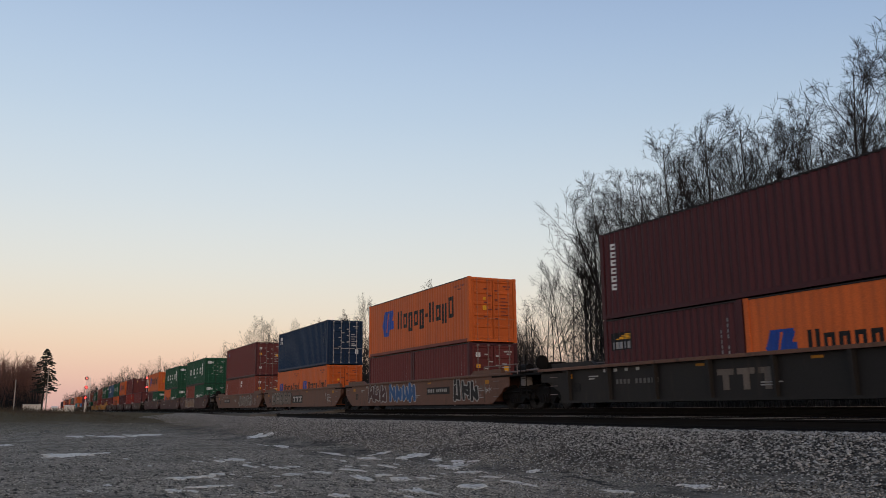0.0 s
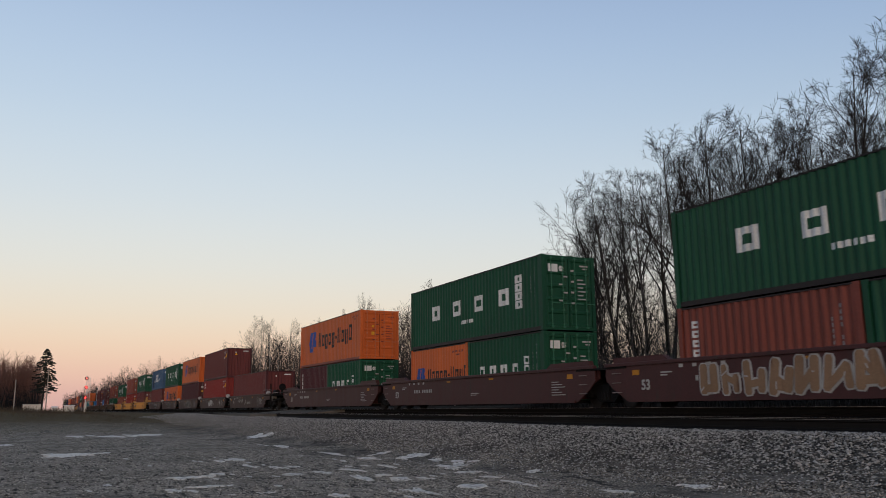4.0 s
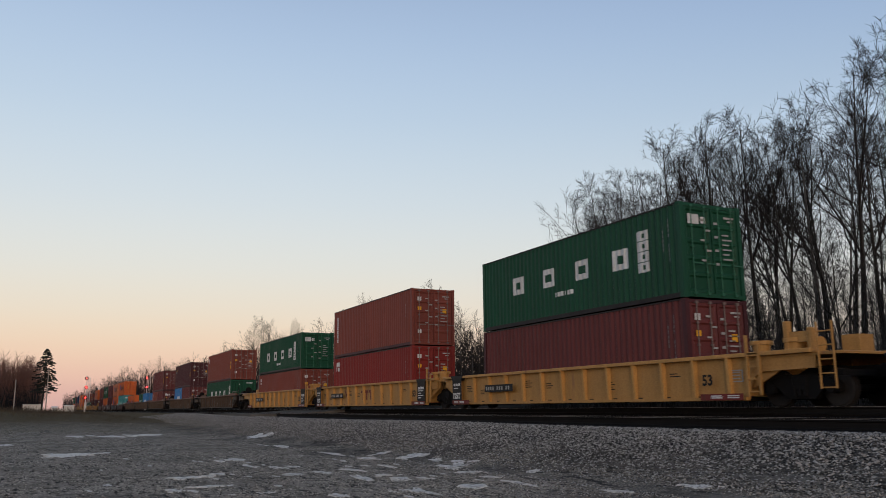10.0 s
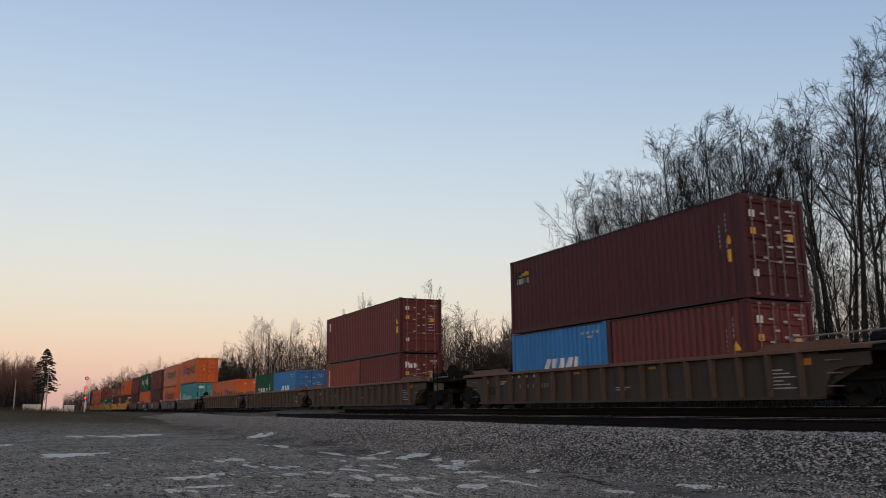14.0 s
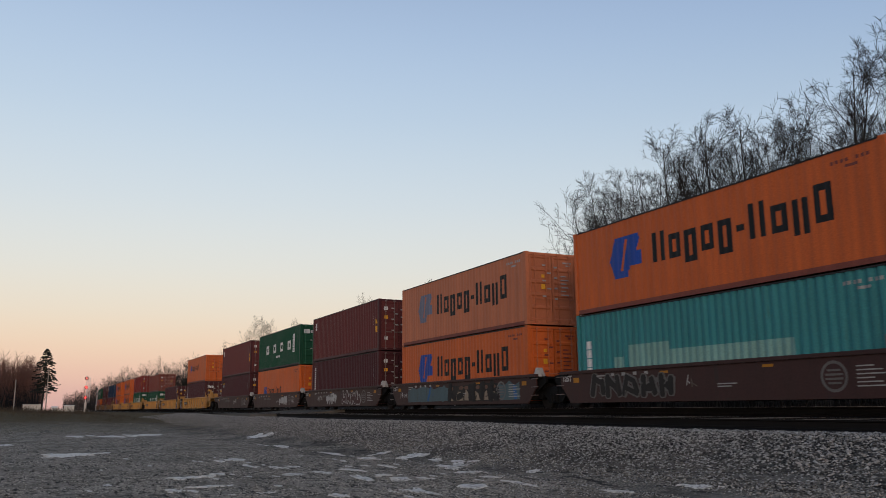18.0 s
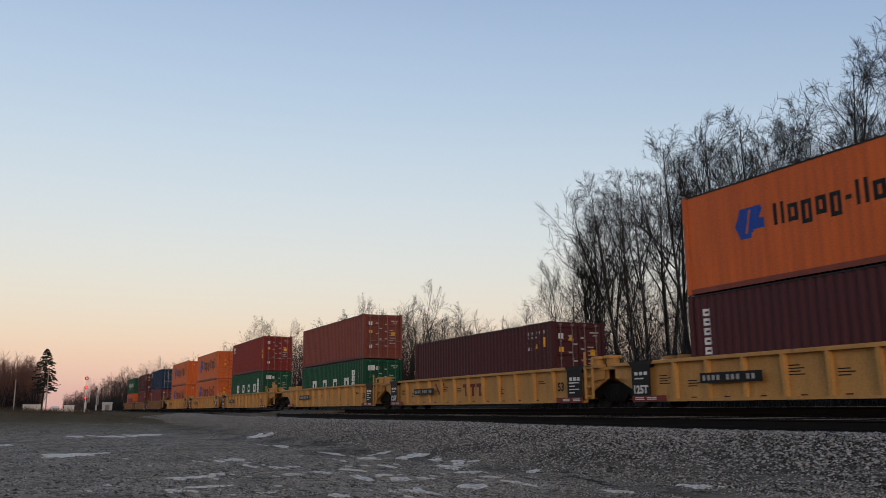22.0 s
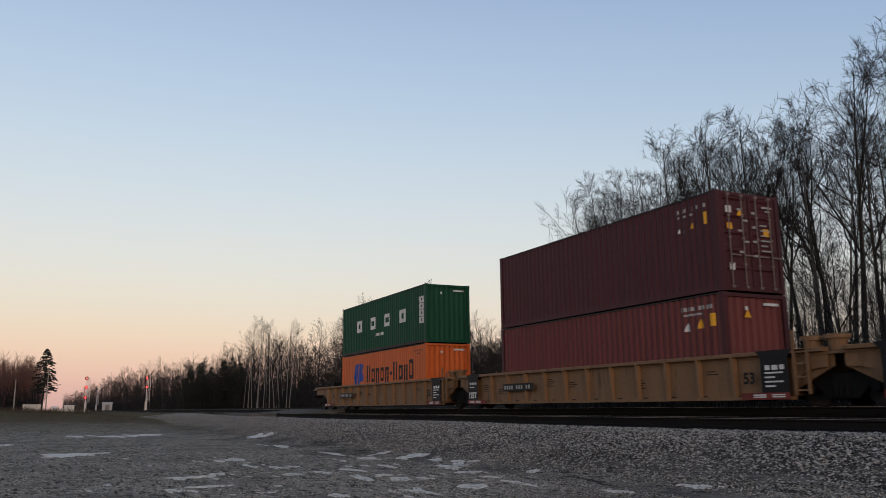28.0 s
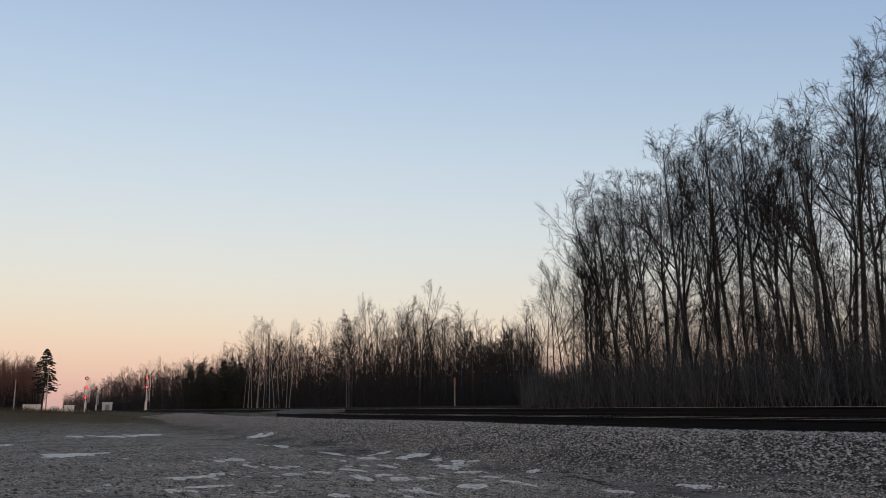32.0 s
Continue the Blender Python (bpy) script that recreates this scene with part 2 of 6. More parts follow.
def ground_material():
    m = bpy.data.materials.new("gravel_lot")
    m.use_nodes = True
    n, l = m.node_tree.nodes, m.node_tree.links
    b = n["Principled BSDF"]
    b.inputs["Roughness"].default_value = 0.9
    b.inputs["Specular IOR Level"].default_value = 0.03
    tc = n.new("ShaderNodeTexCoord")
    sep = n.new("ShaderNodeSeparateXYZ")
    l.new(tc.outputs["Object"], sep.inputs[0])

    def tex(scale, detail=5):
        t = n.new("ShaderNodeTexNoise")
        t.inputs["Scale"].default_value, t.inputs["Detail"].default_value = scale, detail
        l.new(tc.outputs["Object"], t.inputs[0])
        return t

    def blend(fac, a, c):
        x = n.new("ShaderNodeMix")
        x.data_type = "RGBA"
        l.new(fac, x.inputs["Factor"])
        for sock, v in ((x.inputs[6], a), (x.inputs[7], c)):
            if isinstance(v, tuple):
                sock.default_value = (*v, 1)
            else:
                l.new(v, sock)
        return x.outputs[2]

    def span(sock, lo, hi):
        r = n.new("ShaderNodeMapRange")
        r.inputs["From Min"].default_value, r.inputs["From Max"].default_value = lo, hi
        l.new(sock, r.inputs[0])
        return r.outputs[0]

    stones = n.new("ShaderNodeTexVoronoi")
    stones.inputs["Scale"].default_value = 16
    l.new(tc.outputs["Object"], stones.inputs[0])
    cell = n.new("ShaderNodeSeparateColor")
    l.new(stones.outputs["Color"], cell.inputs[0])
    fine = tex(34, 4)
    broad = tex(0.5, 6)
    lot = blend(span(fine.outputs[0], 0.38, 0.64), (0.021, 0.0185, 0.0155), (0.61, 0.535, 0.445))
    lot = blend(span(broad.outputs[0], 0.46, 0.66), lot, (0.186, 0.165, 0.139))
    clod = tex(5.5, 5)
    lot = blend(span(clod.outputs[0], 0.50, 0.68), lot, (0.068, 0.060, 0.051))
    rut = tex(1.7, 7)
    lie = n.new("ShaderNodeMapping")
    lie.inputs["Scale"].default_value = (0.28, 1.5, 1.0)
    l.new(tc.outputs["Object"], lie.inputs[0])
    l.new(lie.outputs[0], rut.inputs[0])
    tread = tex(6.0, 5)
    l.new(lie.outputs[0], tread.inputs[0])
    lot = blend(span(tread.outputs[0], 0.55, 0.64), lot, (0.048, 0.043, 0.037))
    lot = blend(span(rut.outputs[0], 0.54, 0.72), lot, (0.285, 0.252, 0.215))
    # ballast under the loose stones, darkened to paint the shadow in their gaps
    ballast = blend(cell.outputs[0], (0.010, 0.0095, 0.009), (0.075, 0.071, 0.067))
    wob = n.new("ShaderNodeMath")
    wob.operation = "MULTIPLY_ADD"
    l.new(broad.outputs[0], wob.inputs[0])
    wob.inputs[1].default_value = 6.0
    l.new(sep.outputs["Y"], wob.inputs[2])
    c = blend(span(wob.outputs[0], 9.0, 13.5), lot, ballast)
    # track bed: shade around ties and rails put into a near-black colour
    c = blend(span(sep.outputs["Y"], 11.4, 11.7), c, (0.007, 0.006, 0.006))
    # wood floor past the far track, litter toned to a very dark brown
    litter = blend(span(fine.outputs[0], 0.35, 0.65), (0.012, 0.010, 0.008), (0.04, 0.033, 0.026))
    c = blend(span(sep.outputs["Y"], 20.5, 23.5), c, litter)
    # dry grass down the line
    far = n.new("ShaderNodeMath")
    far.operation = "MULTIPLY_ADD"
    l.new(broad.outputs[0], far.inputs[0])
    far.inputs[1].default_value = 30
    l.new(sep.outputs["X"], far.inputs[2])
    weeds = blend(span(fine.outputs[0], 0.35, 0.65), (0.042, 0.036, 0.020), (0.14, 0.105, 0.062))
    c = blend(span(far.outputs[0], -28, -50), c, blend(span(sep.outputs["Y"], 10.5, 11.5), weeds, c))
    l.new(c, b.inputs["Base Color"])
    bp = n.new("ShaderNodeBump")
    bp.inputs["Strength"].default_value, bp.inputs["Distance"].default_value = 0.9, 0.05
    l.new(stones.outputs["Distance"], bp.inputs["Height"])
    bp2 = n.new("ShaderNodeBump")
    bp2.inputs["Strength"].default_value, bp2.inputs["Distance"].default_value = 0.6, 0.03
    l.new(fine.outputs[0], bp2.inputs["Height"])
    l.new(bp.outputs[0], bp2.inputs["Normal"])
    l.new(bp2.outputs[0], b.inputs["Normal"])
    return m


GROUND = build_ground()


# ---- containers: x along the length, the shown end at +x, the near side at -y, origin under the floor ----
PITCH = 0.278
FOLD = [0.060]  # depth of the folds of the make at hand
BREAKS = (0.0, 0.072, 0.140, 0.210)


def corrugation(x):
    """Depth of the side sheet behind its outer face."""
    u = x % PITCH
    if u < 0.072:
        return 0.0
    if u < 0.140:
        return FOLD[0] * (u - 0.072) / 0.068
    if u < 0.210:
        return FOLD[0]
    return FOLD[0] * (PITCH - u) / 0.068


def cuts(x0, x1):
    k0 = math.floor(x0 / PITCH)
    xs = [x0, x1]
    for k in range(k0, math.ceil(x1 / PITCH) + 1):
        xs += [k * PITCH + b for b in BREAKS if x0 + 1e-4 < k * PITCH + b < x1 - 1e-4]
    return sorted(xs)


def sheet(mb, x0, x1, z0, z1, face, proud=0.0, flip=False):
    """A strip of corrugated sheet that faces -y (or +y), its outer folds at the given y."""
    xs = cuts(x0, x1)
    s = 1 if face < 0 else -1
    vs = []
    for x in xs:
        y = face + s * (corrugation(x) - proud)
        vs += [(x, y, z0), (x, y, z1)]
    fs = [(2 * i, 2 * i + 2, 2 * i + 3, 2 * i + 1) for i in range(len(xs) - 1)]
    mb.add(vs, fs if face < 0 else [q[::-1] for q in fs])


def side_mesh(L, H, face):
    mb = MB()
    sheet(mb, -L / 2 + 0.1, L / 2 - 0.1, 0.15, H - 0.04, face)
    return mb.mesh("side_panel")


def turn_sheet(L0, L1, z0, z1, x):
    """The plain end wall: corrugated too, facing +x at x."""
    mb = MB()
    sheet(mb, L0, L1, z0, z1, -1.0)
    mb.v = [(x - (v[1] + 1.0) * 1.2, v[0], v[2]) for v in mb.v]
    return mb


def frame_mesh(L, H):
    mb = MB()
    h = L / 2
    for sx in (-1, 1):
        for sy in (-1, 1):
            xa, xb = sorted((sx * h, sx * (h - 0.16)))
            ya, yb = sorted((sy * 1.219, sy * 1.07))
            mb.box(xa, xb, ya, yb, 0.118, H - 0.118)
            for z0 in (0.0, H - 0.118):
                xa2, xb2 = sorted((sx * (h + 0.004), sx * (h - 0.178)))
                ya2, yb2 = sorted((sy * 1.223, sy * 1.06))
                mb.box(xa2, xb2, ya2, yb2, z0, z0 + 0.118)
        xa, xb = sorted((sx * h * 0.9995, sx * (h - 0.1)))
        mb.box(xa, xb, -1.06, 1.06, 0.02, 0.15)
        mb.box(xa, xb, -1.06, 1.06, H - 0.12, H - 0.02)
    mb.box(-h + 0.1, h - 0.1, -1.13, 1.13, 0.12, 0.15)
    return mb.mesh("frame")


def side_rail_mesh(L, z0, z1):
    h = L / 2
    return MB().box(-h + 0.178, h - 0.178, -1.214, -1.13, z0, z1).mesh("side_rail")


def roof_mesh(L, H):
    xs = [-L / 2 + 0.1 + i * (L - 0.2) / 60 for i in range(61)]
    mb = MB()
    vs = []
    for i, x in enumerate(xs):
        z = H - (0.03 if i % 2 else 0.012)
        vs += [(x, -1.14, z), (x, 1.14, z)]
    mb.add(vs, [(2 * i, 2 * i + 2, 2 * i + 3, 2 * i + 1) for i in range(60)])
    return mb.mesh("roof")


def door_mesh(H, side):
    """One door leaf with five pressed bays, at x = 0; one closed skin."""
    y0, y1 = sorted((side * 0.02, side * 1.045))
    w, z0, z1 = 0.075, 0.16, H - 0.13
    ys = [y0, y0 + w, y1 - w, y1]
    zs = [z0]
    for i in range(5):
        zs += [z0 + w + (z1 - z0 - w) * i / 5, z0 + (z1 - z0 - w) * (i + 1) / 5]
    zs.append(z1)
    mb = MB()
    at = {}

    def v(x, y, z):
        k = (x, round(y, 5), round(z, 5))
        if k not in at:
            at[k] = len(mb.v)
            mb.v.append(k)
        return at[k]

    for i in range(len(zs) - 1):
        for j in range(3):
            a, b, c, d = ys[j], ys[j + 1], zs[i], zs[i + 1]
            if j == 1 and i % 2:
                e, g = 0.05, -0.045
                o = [(a, c), (b, c), (b, d), (a, d)]
                n = [(a + e, c + e), (b - e, c + e), (b - e, d - e), (a + e, d - e)]
                mb.f.append(tuple(v(g, *q) for q in n))
                mb.f += [(v(0.0, *o[q]), v(0.0, *o[(q + 1) % 4]), v(g, *n[(q + 1) % 4]), v(g, *n[q])) for q in range(4)]
            else:
                mb.f.append((v(0.0, a, c), v(0.0, b, c), v(0.0, b, d), v(0.0, a, d)))
    for a, b, c, d in ((y0, z0, y1, z0), (y1, z0, y1, z1), (y1, z1, y0, z1), (y0, z1, y0, z0)):
        mb.f.append((v(-0.07, a, b), v(-0.07, c, d), v(0.0, c, d), v(0.0, a, b)))
    return mb.mesh("door")


def bar_mesh(H):
    mb = MB()
    mb.cyl((0.03, 0, 0.1), (0.03, 0, H - 0.08), 0.019, n=8)
    for z in (0.09, H - 0.15):
        mb.box(0.0, 0.07, -0.05, 0.05, z, z + 0.075)
    for z in (0.75, 1.5, H - 0.75):
        mb.box(0.0, 0.055, -0.04, 0.04, z, z + 0.06)
    mb.box(0.03, 0.06, -0.02, 0.36, 1.02, 1.06)
    return mb.mesh("locking_bar")


def strokes(kind, x, z, w, h, s):
    """Plain block shapes: o hollow block, n two uprights, i upright, b solid, - dash."""
    if kind == "o":
        return [(x, x + s, z, z + h), (x + w - s, x + w, z, z + h), (x + s, x + w - s, z, z + s), (x + s, x + w - s, z + h - s, z + h)]
    if kind == "n":
        return [(x, x + s, z, z + h), (x + w - s, x + w, z, z + h)]
    if kind == "i":
        return [(x, x + s, z, z + h)]
    if kind == "-":
        return [(x, x + w, z + h * 0.4, z + h * 0.4 + s)]
    return [(x, x + w, z, z + h)]


def blocks(name, groups, mat, root, key):
    """Each block shape of a row as a part of its own."""
    for i, rects in enumerate(groups):
        part(name, cached((*key, i), lambda: side_marks(rects)), mat, root)


def side_marks(rects, proud=0.004):
    mb = MB()
    for x0, x1, z0, z1 in rects:
        sheet(mb, x0, x1, z0, z1, -1.205, proud)
    return mb.mesh("marking")


def slanted(x, z, w, h, lean, n=8):
    """A leaning block in level slices."""
    return [(x + lean * (i + 0.5) / n, x + w + lean * (i + 0.5) / n, z + h * i / n, z + h * (i + 1) / n) for i in range(n)]


def triangle(x, z, w, h, n=6):
    """An upright triangle in level slices."""
    return [(x + w * i / n / 2, x + w - w * i / n / 2, z + h * i / n, z + h * (i + 1) / n) for i in range(n)]


def word_hapag(x, z, k=1.0):
    """Row of black bars and hollow blocks, group by group."""
    out, h = [], 0.62 * k
    for c, w, hh, dz in (("n", .46, 1.25, 0), ("o", .42, 1, 0), ("o", .42, 1.3, -.3), ("o", .42, 1, 0), ("o", .42, 1.3, -.3), ("-", .24, 1, 0),
                         ("i", .16, 1.3, 0), ("i", .16, 1.3, 0), ("o", .44, 1, 0), ("n", .40, 1.25, -.25), ("o", .44, 1.3, 0)):
        out.append(strokes(c, x, z + dz * h, w * k, h * hh, 0.15 * k))
        x += (w + 0.145) * k
    return out


def logo_hapag(x, z, k=1.0):
    """Slanted block with a notch and a slit."""
    out = []
    n = 12
    for i in range(n):
        u = (i + 0.5) / n
        left = x + (0.34 * abs(u - 0.45) * 1.6) * k
        right = x + (0.95 + 0.55 * u) * k if u > 0.55 or u < 0.25 else x + 1.5 * k
        if u < 0.25:
            right = x + 0.95 * k
        zz = (z + 1.25 * k * i / n, z + 1.25 * k * (i + 1) / n)
        slit = x + (0.45 + 0.35 * u) * k
        if 0.15 < u < 0.9:
            out += [(left, slit, *zz), (slit + 0.11 * k, right, *zz)]
        else:
            out.append((left, right - 0.1 * k, *zz))
    return out


def small(ob):
    """Marks too small to pick apart."""
    return tagged(ob, kind="stuff")


def end_plate(rects, x=0.006):
    """Small flat plates on the shown end: y0, y1, z0, z1."""
    mb = MB()
    for y0, y1, z0, z1 in rects:
        mb.box(x - 0.004, x + 0.004, y0, y1, z0, z1)
    return mb.mesh("plate")


KINDS = {  # paint, marks, words for the label
    "hapag": ("orange", "orange shipping container with blue block mark and black bars"),
    "peach": ("peach", "faded orange shipping container with grey-blue block mark"),
    "uasc": ("green", "dark green steel shipping container with white block letters"),
    "maroon": ("maroon", "maroon corrugated shipping container with small white markings"),
    "plum": ("plum", "dark maroon corrugated shipping container with pale markings"),
    "brown": ("brown", "red-brown corrugated shipping container with upright white bars"),
    "cai": ("red", "red corrugated shipping container with small white mark"),
    "navy": ("navy", "navy blue corrugated shipping container with pale markings"),
    "dal": ("blue", "weathered blue shipping container with large slanted white blocks"),
    "dal20": ("sky", "light blue short shipping container with slanted white blocks"),
    "teal": ("teal", "teal shipping container with grey-green overpainted patches"),
}


def container(kind, feet, H, door, extra=""):
    """A shipping container: frame, sheets, roof, door leaves or plain end, bars, marks."""
    L = {40: 12.192, 20: 6.058}[feet]
    colour, words = KINDS[kind]
    mat = P[colour]
    FOLD[0] = 0.013 if kind in ("hapag", "peach") else 0.040 if kind in ("teal", "plum", "dal20") else 0.050
    if feet == 20:
        words = words.replace("shipping", "twenty-foot shipping").replace("short twenty-foot", "twenty-foot")
    root = new("shipping_container")
    tagged(root, words + ("" if door else ", plain-ended"), "shipping container", "containers on the train")
    frame_mat = P["plum"] if kind in ("maroon",) else mat
    part("frame", cached(("fr", L, H), lambda: frame_mesh(L, H)), frame_mat, root)
    for s in (0, 180):
        part("bottom_rail", cached(("br", L), lambda: side_rail_mesh(L, 0.012, 0.155)), P[{"hapag": "brown", "peach": "brown", "brown": "plum", "maroon": "plum", "cai": "plum", "plum": "plum", "navy": "navy", "dal": "blue", "teal": "teal"}.get(kind, "rail")], root, at=pose(0, 0, 0, 0, 0, s))
        # top rail near-black: shade of the gap above it painted in
        part("top_rail", cached(("tr", L, H), lambda: side_rail_mesh(L, H - 0.05, H - 0.008)), P["rail"], root, at=pose(0, 0, 0, 0, 0, s))
    part("side_panel", cached(("sn", L, H, FOLD[0]), lambda: side_mesh(L, H, -1.205)), mat, root)
    part("side_panel", cached(("sf", L, H, FOLD[0]), lambda: side_mesh(L, H, 1.205)), mat, root)
    part("roof", cached(("rf", L, H), lambda: roof_mesh(L, H)), mat, root)
    part("end_panel", cached(("bk", L, H), lambda: turn_sheet(-1.07, 1.07, 0.15, H - 0.1, 0.0).mesh("end_panel")), mat, root,
         at=pose(-L / 2 + 0.06, 0, 0, 0, 0, 180))
    light = P["black"] if kind in ("peach",) else P["white"]
    bar_mat = {"hapag": P["peach"], "peach": P["peach"], "uasc": P["bargreen"], "dal": P["sky"], "teal": P["patch"], "navy": P["stencil"]}.get(kind, M_BAR)
    if door:
        part("door_seal", cached(("ds", H), lambda: MB().box(-0.10, -0.08, -1.07, 1.07, 0.15, H - 0.12).mesh("door_seal")), P["rail"], root, "black rubber seal", pose(L / 2 - 0.02, 0, 0))
        for s in (-1, 1):
            d = part("door", cached(("dr", H, s), lambda: door_mesh(H, s)), mat, root, at=pose(L / 2 - 0.02, 0, 0))
            for y in (0.28, 0.80):
                part("locking_bar", cached(("lb", H), lambda: bar_mesh(H)), bar_mat, d, at=pose(0, s * y if s > 0 else -1.08 + y, 0))
        # plates on the doors
        right = [(0.52, 0.70, H - 0.41, H - 0.35), (0.73, 0.92, H - 0.41, H - 0.35), (0.66, 0.86, H - 0.51, H - 0.465)] + [(0.40, 0.66 + 0.12 * (i % 2), H - 0.95 - 0.15 * i, H - 0.905 - 0.15 * i) for i in range(6)]
        right += [(-0.46 + 0.22 * (i % 2), -0.28 + 0.22 * (i % 2), H - 0.55 - 0.31 * i, H - 0.49 - 0.31 * i) for i in range(5)] + [(0.10, 0.24, H - 0.62 - 0.42 * i, H - 0.55 - 0.42 * i) for i in range(4)]
        small(part("marking", cached(("pr", H), lambda: end_plate(right)), P["stencil"] if kind != "hapag" else P["brown"], root, at=pose(L / 2, 0, 0)))
        if kind in ("uasc", "teal", "dal"):
            for i, r in enumerate([(-0.93, -0.5, H - 0.66, H - 0.36), (-0.42, -0.24, H - 0.62, H - 0.42)]):
                part("notice_plate", cached((*("pu", H), i), lambda: end_plate([r])), P["white"], root, at=pose(L / 2, 0, 0))
        elif kind in ("maroon", "plum", "brown", "cai"):
            for i, r in enumerate([(-0.90, -0.68, H - 0.64, H - 0.44), (-0.88, -0.68, 0.60, 0.80)]):
                part("notice_plate", cached((*("pm", H), i), lambda: end_plate([r])), P["white"], root, at=pose(L / 2, 0, 0))
            for i, r in enumerate([(-0.88, -0.68, H - 1.12, H - 0.94), (0.52, 0.74, H - 1.25, H - 1.02)]):
                part("warning_label", cached((*("py", H), i), lambda: end_plate([r])), P["amber"], root, at=pose(L / 2, 0, 0))
        elif kind == "navy":
            for i, r in enumerate([(0.7, 0.92, 0.7, 1.0), (0.45, 0.75, 1.2, 1.3)]):
                part("notice_plate", cached((*("pn", H), i), lambda: end_plate([r])), P["white"], root, at=pose(L / 2, 0, 0))
        if kind in ("hapag", "peach"):
            for i, r in enumerate([(-0.50, -0.36, H - 1.02, H - 0.90), (-0.52, -0.34, H - 1.48, H - 1.28)]):
                part("warning_label", cached((*("ph", H), i), lambda: end_plate([r])), P["amber"], root, at=pose(L / 2, 0, 0))
    else:
        part("end_panel", cached(("fk", L, H), lambda: turn_sheet(-1.07, 1.07, 0.15, H - 0.1, 0.0).mesh("end_panel")), mat, root, at=pose(L / 2 - 0.06, 0, 0))
        small(part("marking", cached(("pf", H), lambda: end_plate([(0.30, 0.9, H - 0.34, H - 0.26), (-0.42, -0.32, H - 0.5, H - 0.38)], 0.0)), light, root, at=pose(L / 2, 0, 0)))
    h = L / 2
    # serial bars near the shown end
    if kind in ("maroon", "brown", "plum", "cai", "uasc", "navy"):
        ser = [(h - 0.62, h - 0.54, H - 0.55 - 0.15 * i, H - 0.45 - 0.15 * i) for i in range(9) if i != 4] + [(h - 0.86, h - 0.79, H - 0.85 - 0.14 * i, H - 0.76 - 0.14 * i) for i in range(5)]
    else:
        ser = [(h - 1.5 + 0.14 * i, h - 1.41 + 0.14 * i, H - 0.36, H - 0.27) for i in range(8) if i != 4] + [(h - 1.1, h - 0.75, H - 0.50, H - 0.43)]
    if "plate" not in extra:
        small(part("serial_marking", cached(("se", kind in ("maroon", "brown", "plum", "cai", "uasc", "navy"), L, H, FOLD[0]), lambda: side_marks(ser)), P["stencil"] if kind not in ("hapag",) else P["brown"], root))
    # marks on the side
    z = H / 2.896
    if kind in ("hapag", "peach"):
        k = 1.0 if feet == 40 else 0.62
        x0 = -h + (1.95 if feet == 40 else 0.6)
        low = (2.896 - H) * 0.4
        if "small" in extra:
            k = 0.62
            zz = 1.3 if "high" in extra else 0.75
        else:
            zz = 1.0 - low
        part("logo_shape", cached(("hl", L, H, extra), lambda: side_marks(logo_hapag(x0 + 0.05 * k, zz - 0.04, k * 1.08))), P["logoblue" if kind == "hapag" else "greyblue"], root)
        blocks("letter_block", word_hapag(x0 + 2.2 * k, zz + 0.22 * k, k * 1.20), P["black"], root, ("ht", L, H, extra))
    if kind == "uasc":
        xs = (2.45, 4.6, 6.75, 8.88) if feet == 40 else (1.0, 1.9, 2.8, 3.7)
        w, hh = (0.78, 0.68) if feet == 40 else (0.45, 0.5)
        zz = H - (1.66 if feet == 40 else 1.62)
        blocks("letter_block", [strokes("o", -h + x, zz, w, hh, 0.2 if feet == 40 else 0.13) for x in xs], P["white"], root, ("ul", L, H))
        c = (10.12 if door else 11.35) if feet == 40 else 4.55
        part("white_panel", cached(("up", L, H, door), lambda: side_marks([(-h + c, -h + c + (0.55 if feet == 40 else 0.35), zz - 0.25 + 0.34 * i, zz + 0.065 + 0.34 * i) for i in range(4 if feet == 40 else 3)])), P["white"], root)
        part("panel_figure", cached(("uf", L, H, door), lambda: side_marks([(-h + c + 0.18 * (feet / 40) + 0.08, -h + c + 0.18 * (feet / 40) + 0.22, zz - 0.16 + 0.34 * i, zz - 0.02 + 0.34 * i) for i in range(4 if feet == 40 else 3)], 0.008)), mat, root)
        if feet == 40:
            small(part("small_lettering", cached(("us", L, H), lambda: side_marks([(-h + 5.4 + 0.2 * i, -h + 5.54 + 0.2 * i, zz - 0.42, zz - 0.26) for i in range(6)])), P["white"], root))
    if kind in ("dal", "dal20"):
        if feet == 40:
            rc = []
            for x, w in ((4.25, 1.0), (5.45, 1.05), (6.75, 0.42)):
                rc += slanted(-h + x, 1.1, w * 0.38, 1.1, 0.42) + (slanted(-h + x + w * 0.62, 1.1, w * 0.38, 1.1, 0.42) if w > 0.6 else [])
                rc += [(-h + x + 0.1, -h + x + w + 0.1, 1.1, 1.34)] + ([(-h + x + 0.4, -h + x + w + 0.3, 1.96, 2.2)] if w > 0.6 else [])
            rc += [(-h + 7.2, -h + 7.55, 1.1, 1.36), (-h + 7.95, -h + 8.08, 1.3, 1.72), (-h + 8.2, -h + 8.42, 1.3, 1.58), (-h + 8.55, -h + 8.6, 1.3, 1.6), (-h + 8.7, -h + 9.0, 1.3, 1.58), (-h + 7.75, -h + 7.85, 1.22, 1.32)]
            rc += [(-h + 2.95 + 0.32 * i, -h + 3.15 + 0.32 * i, 1.1, 1.36) for i in range(3)]
            part("lettering", side_marks(rc), P["white"], root)
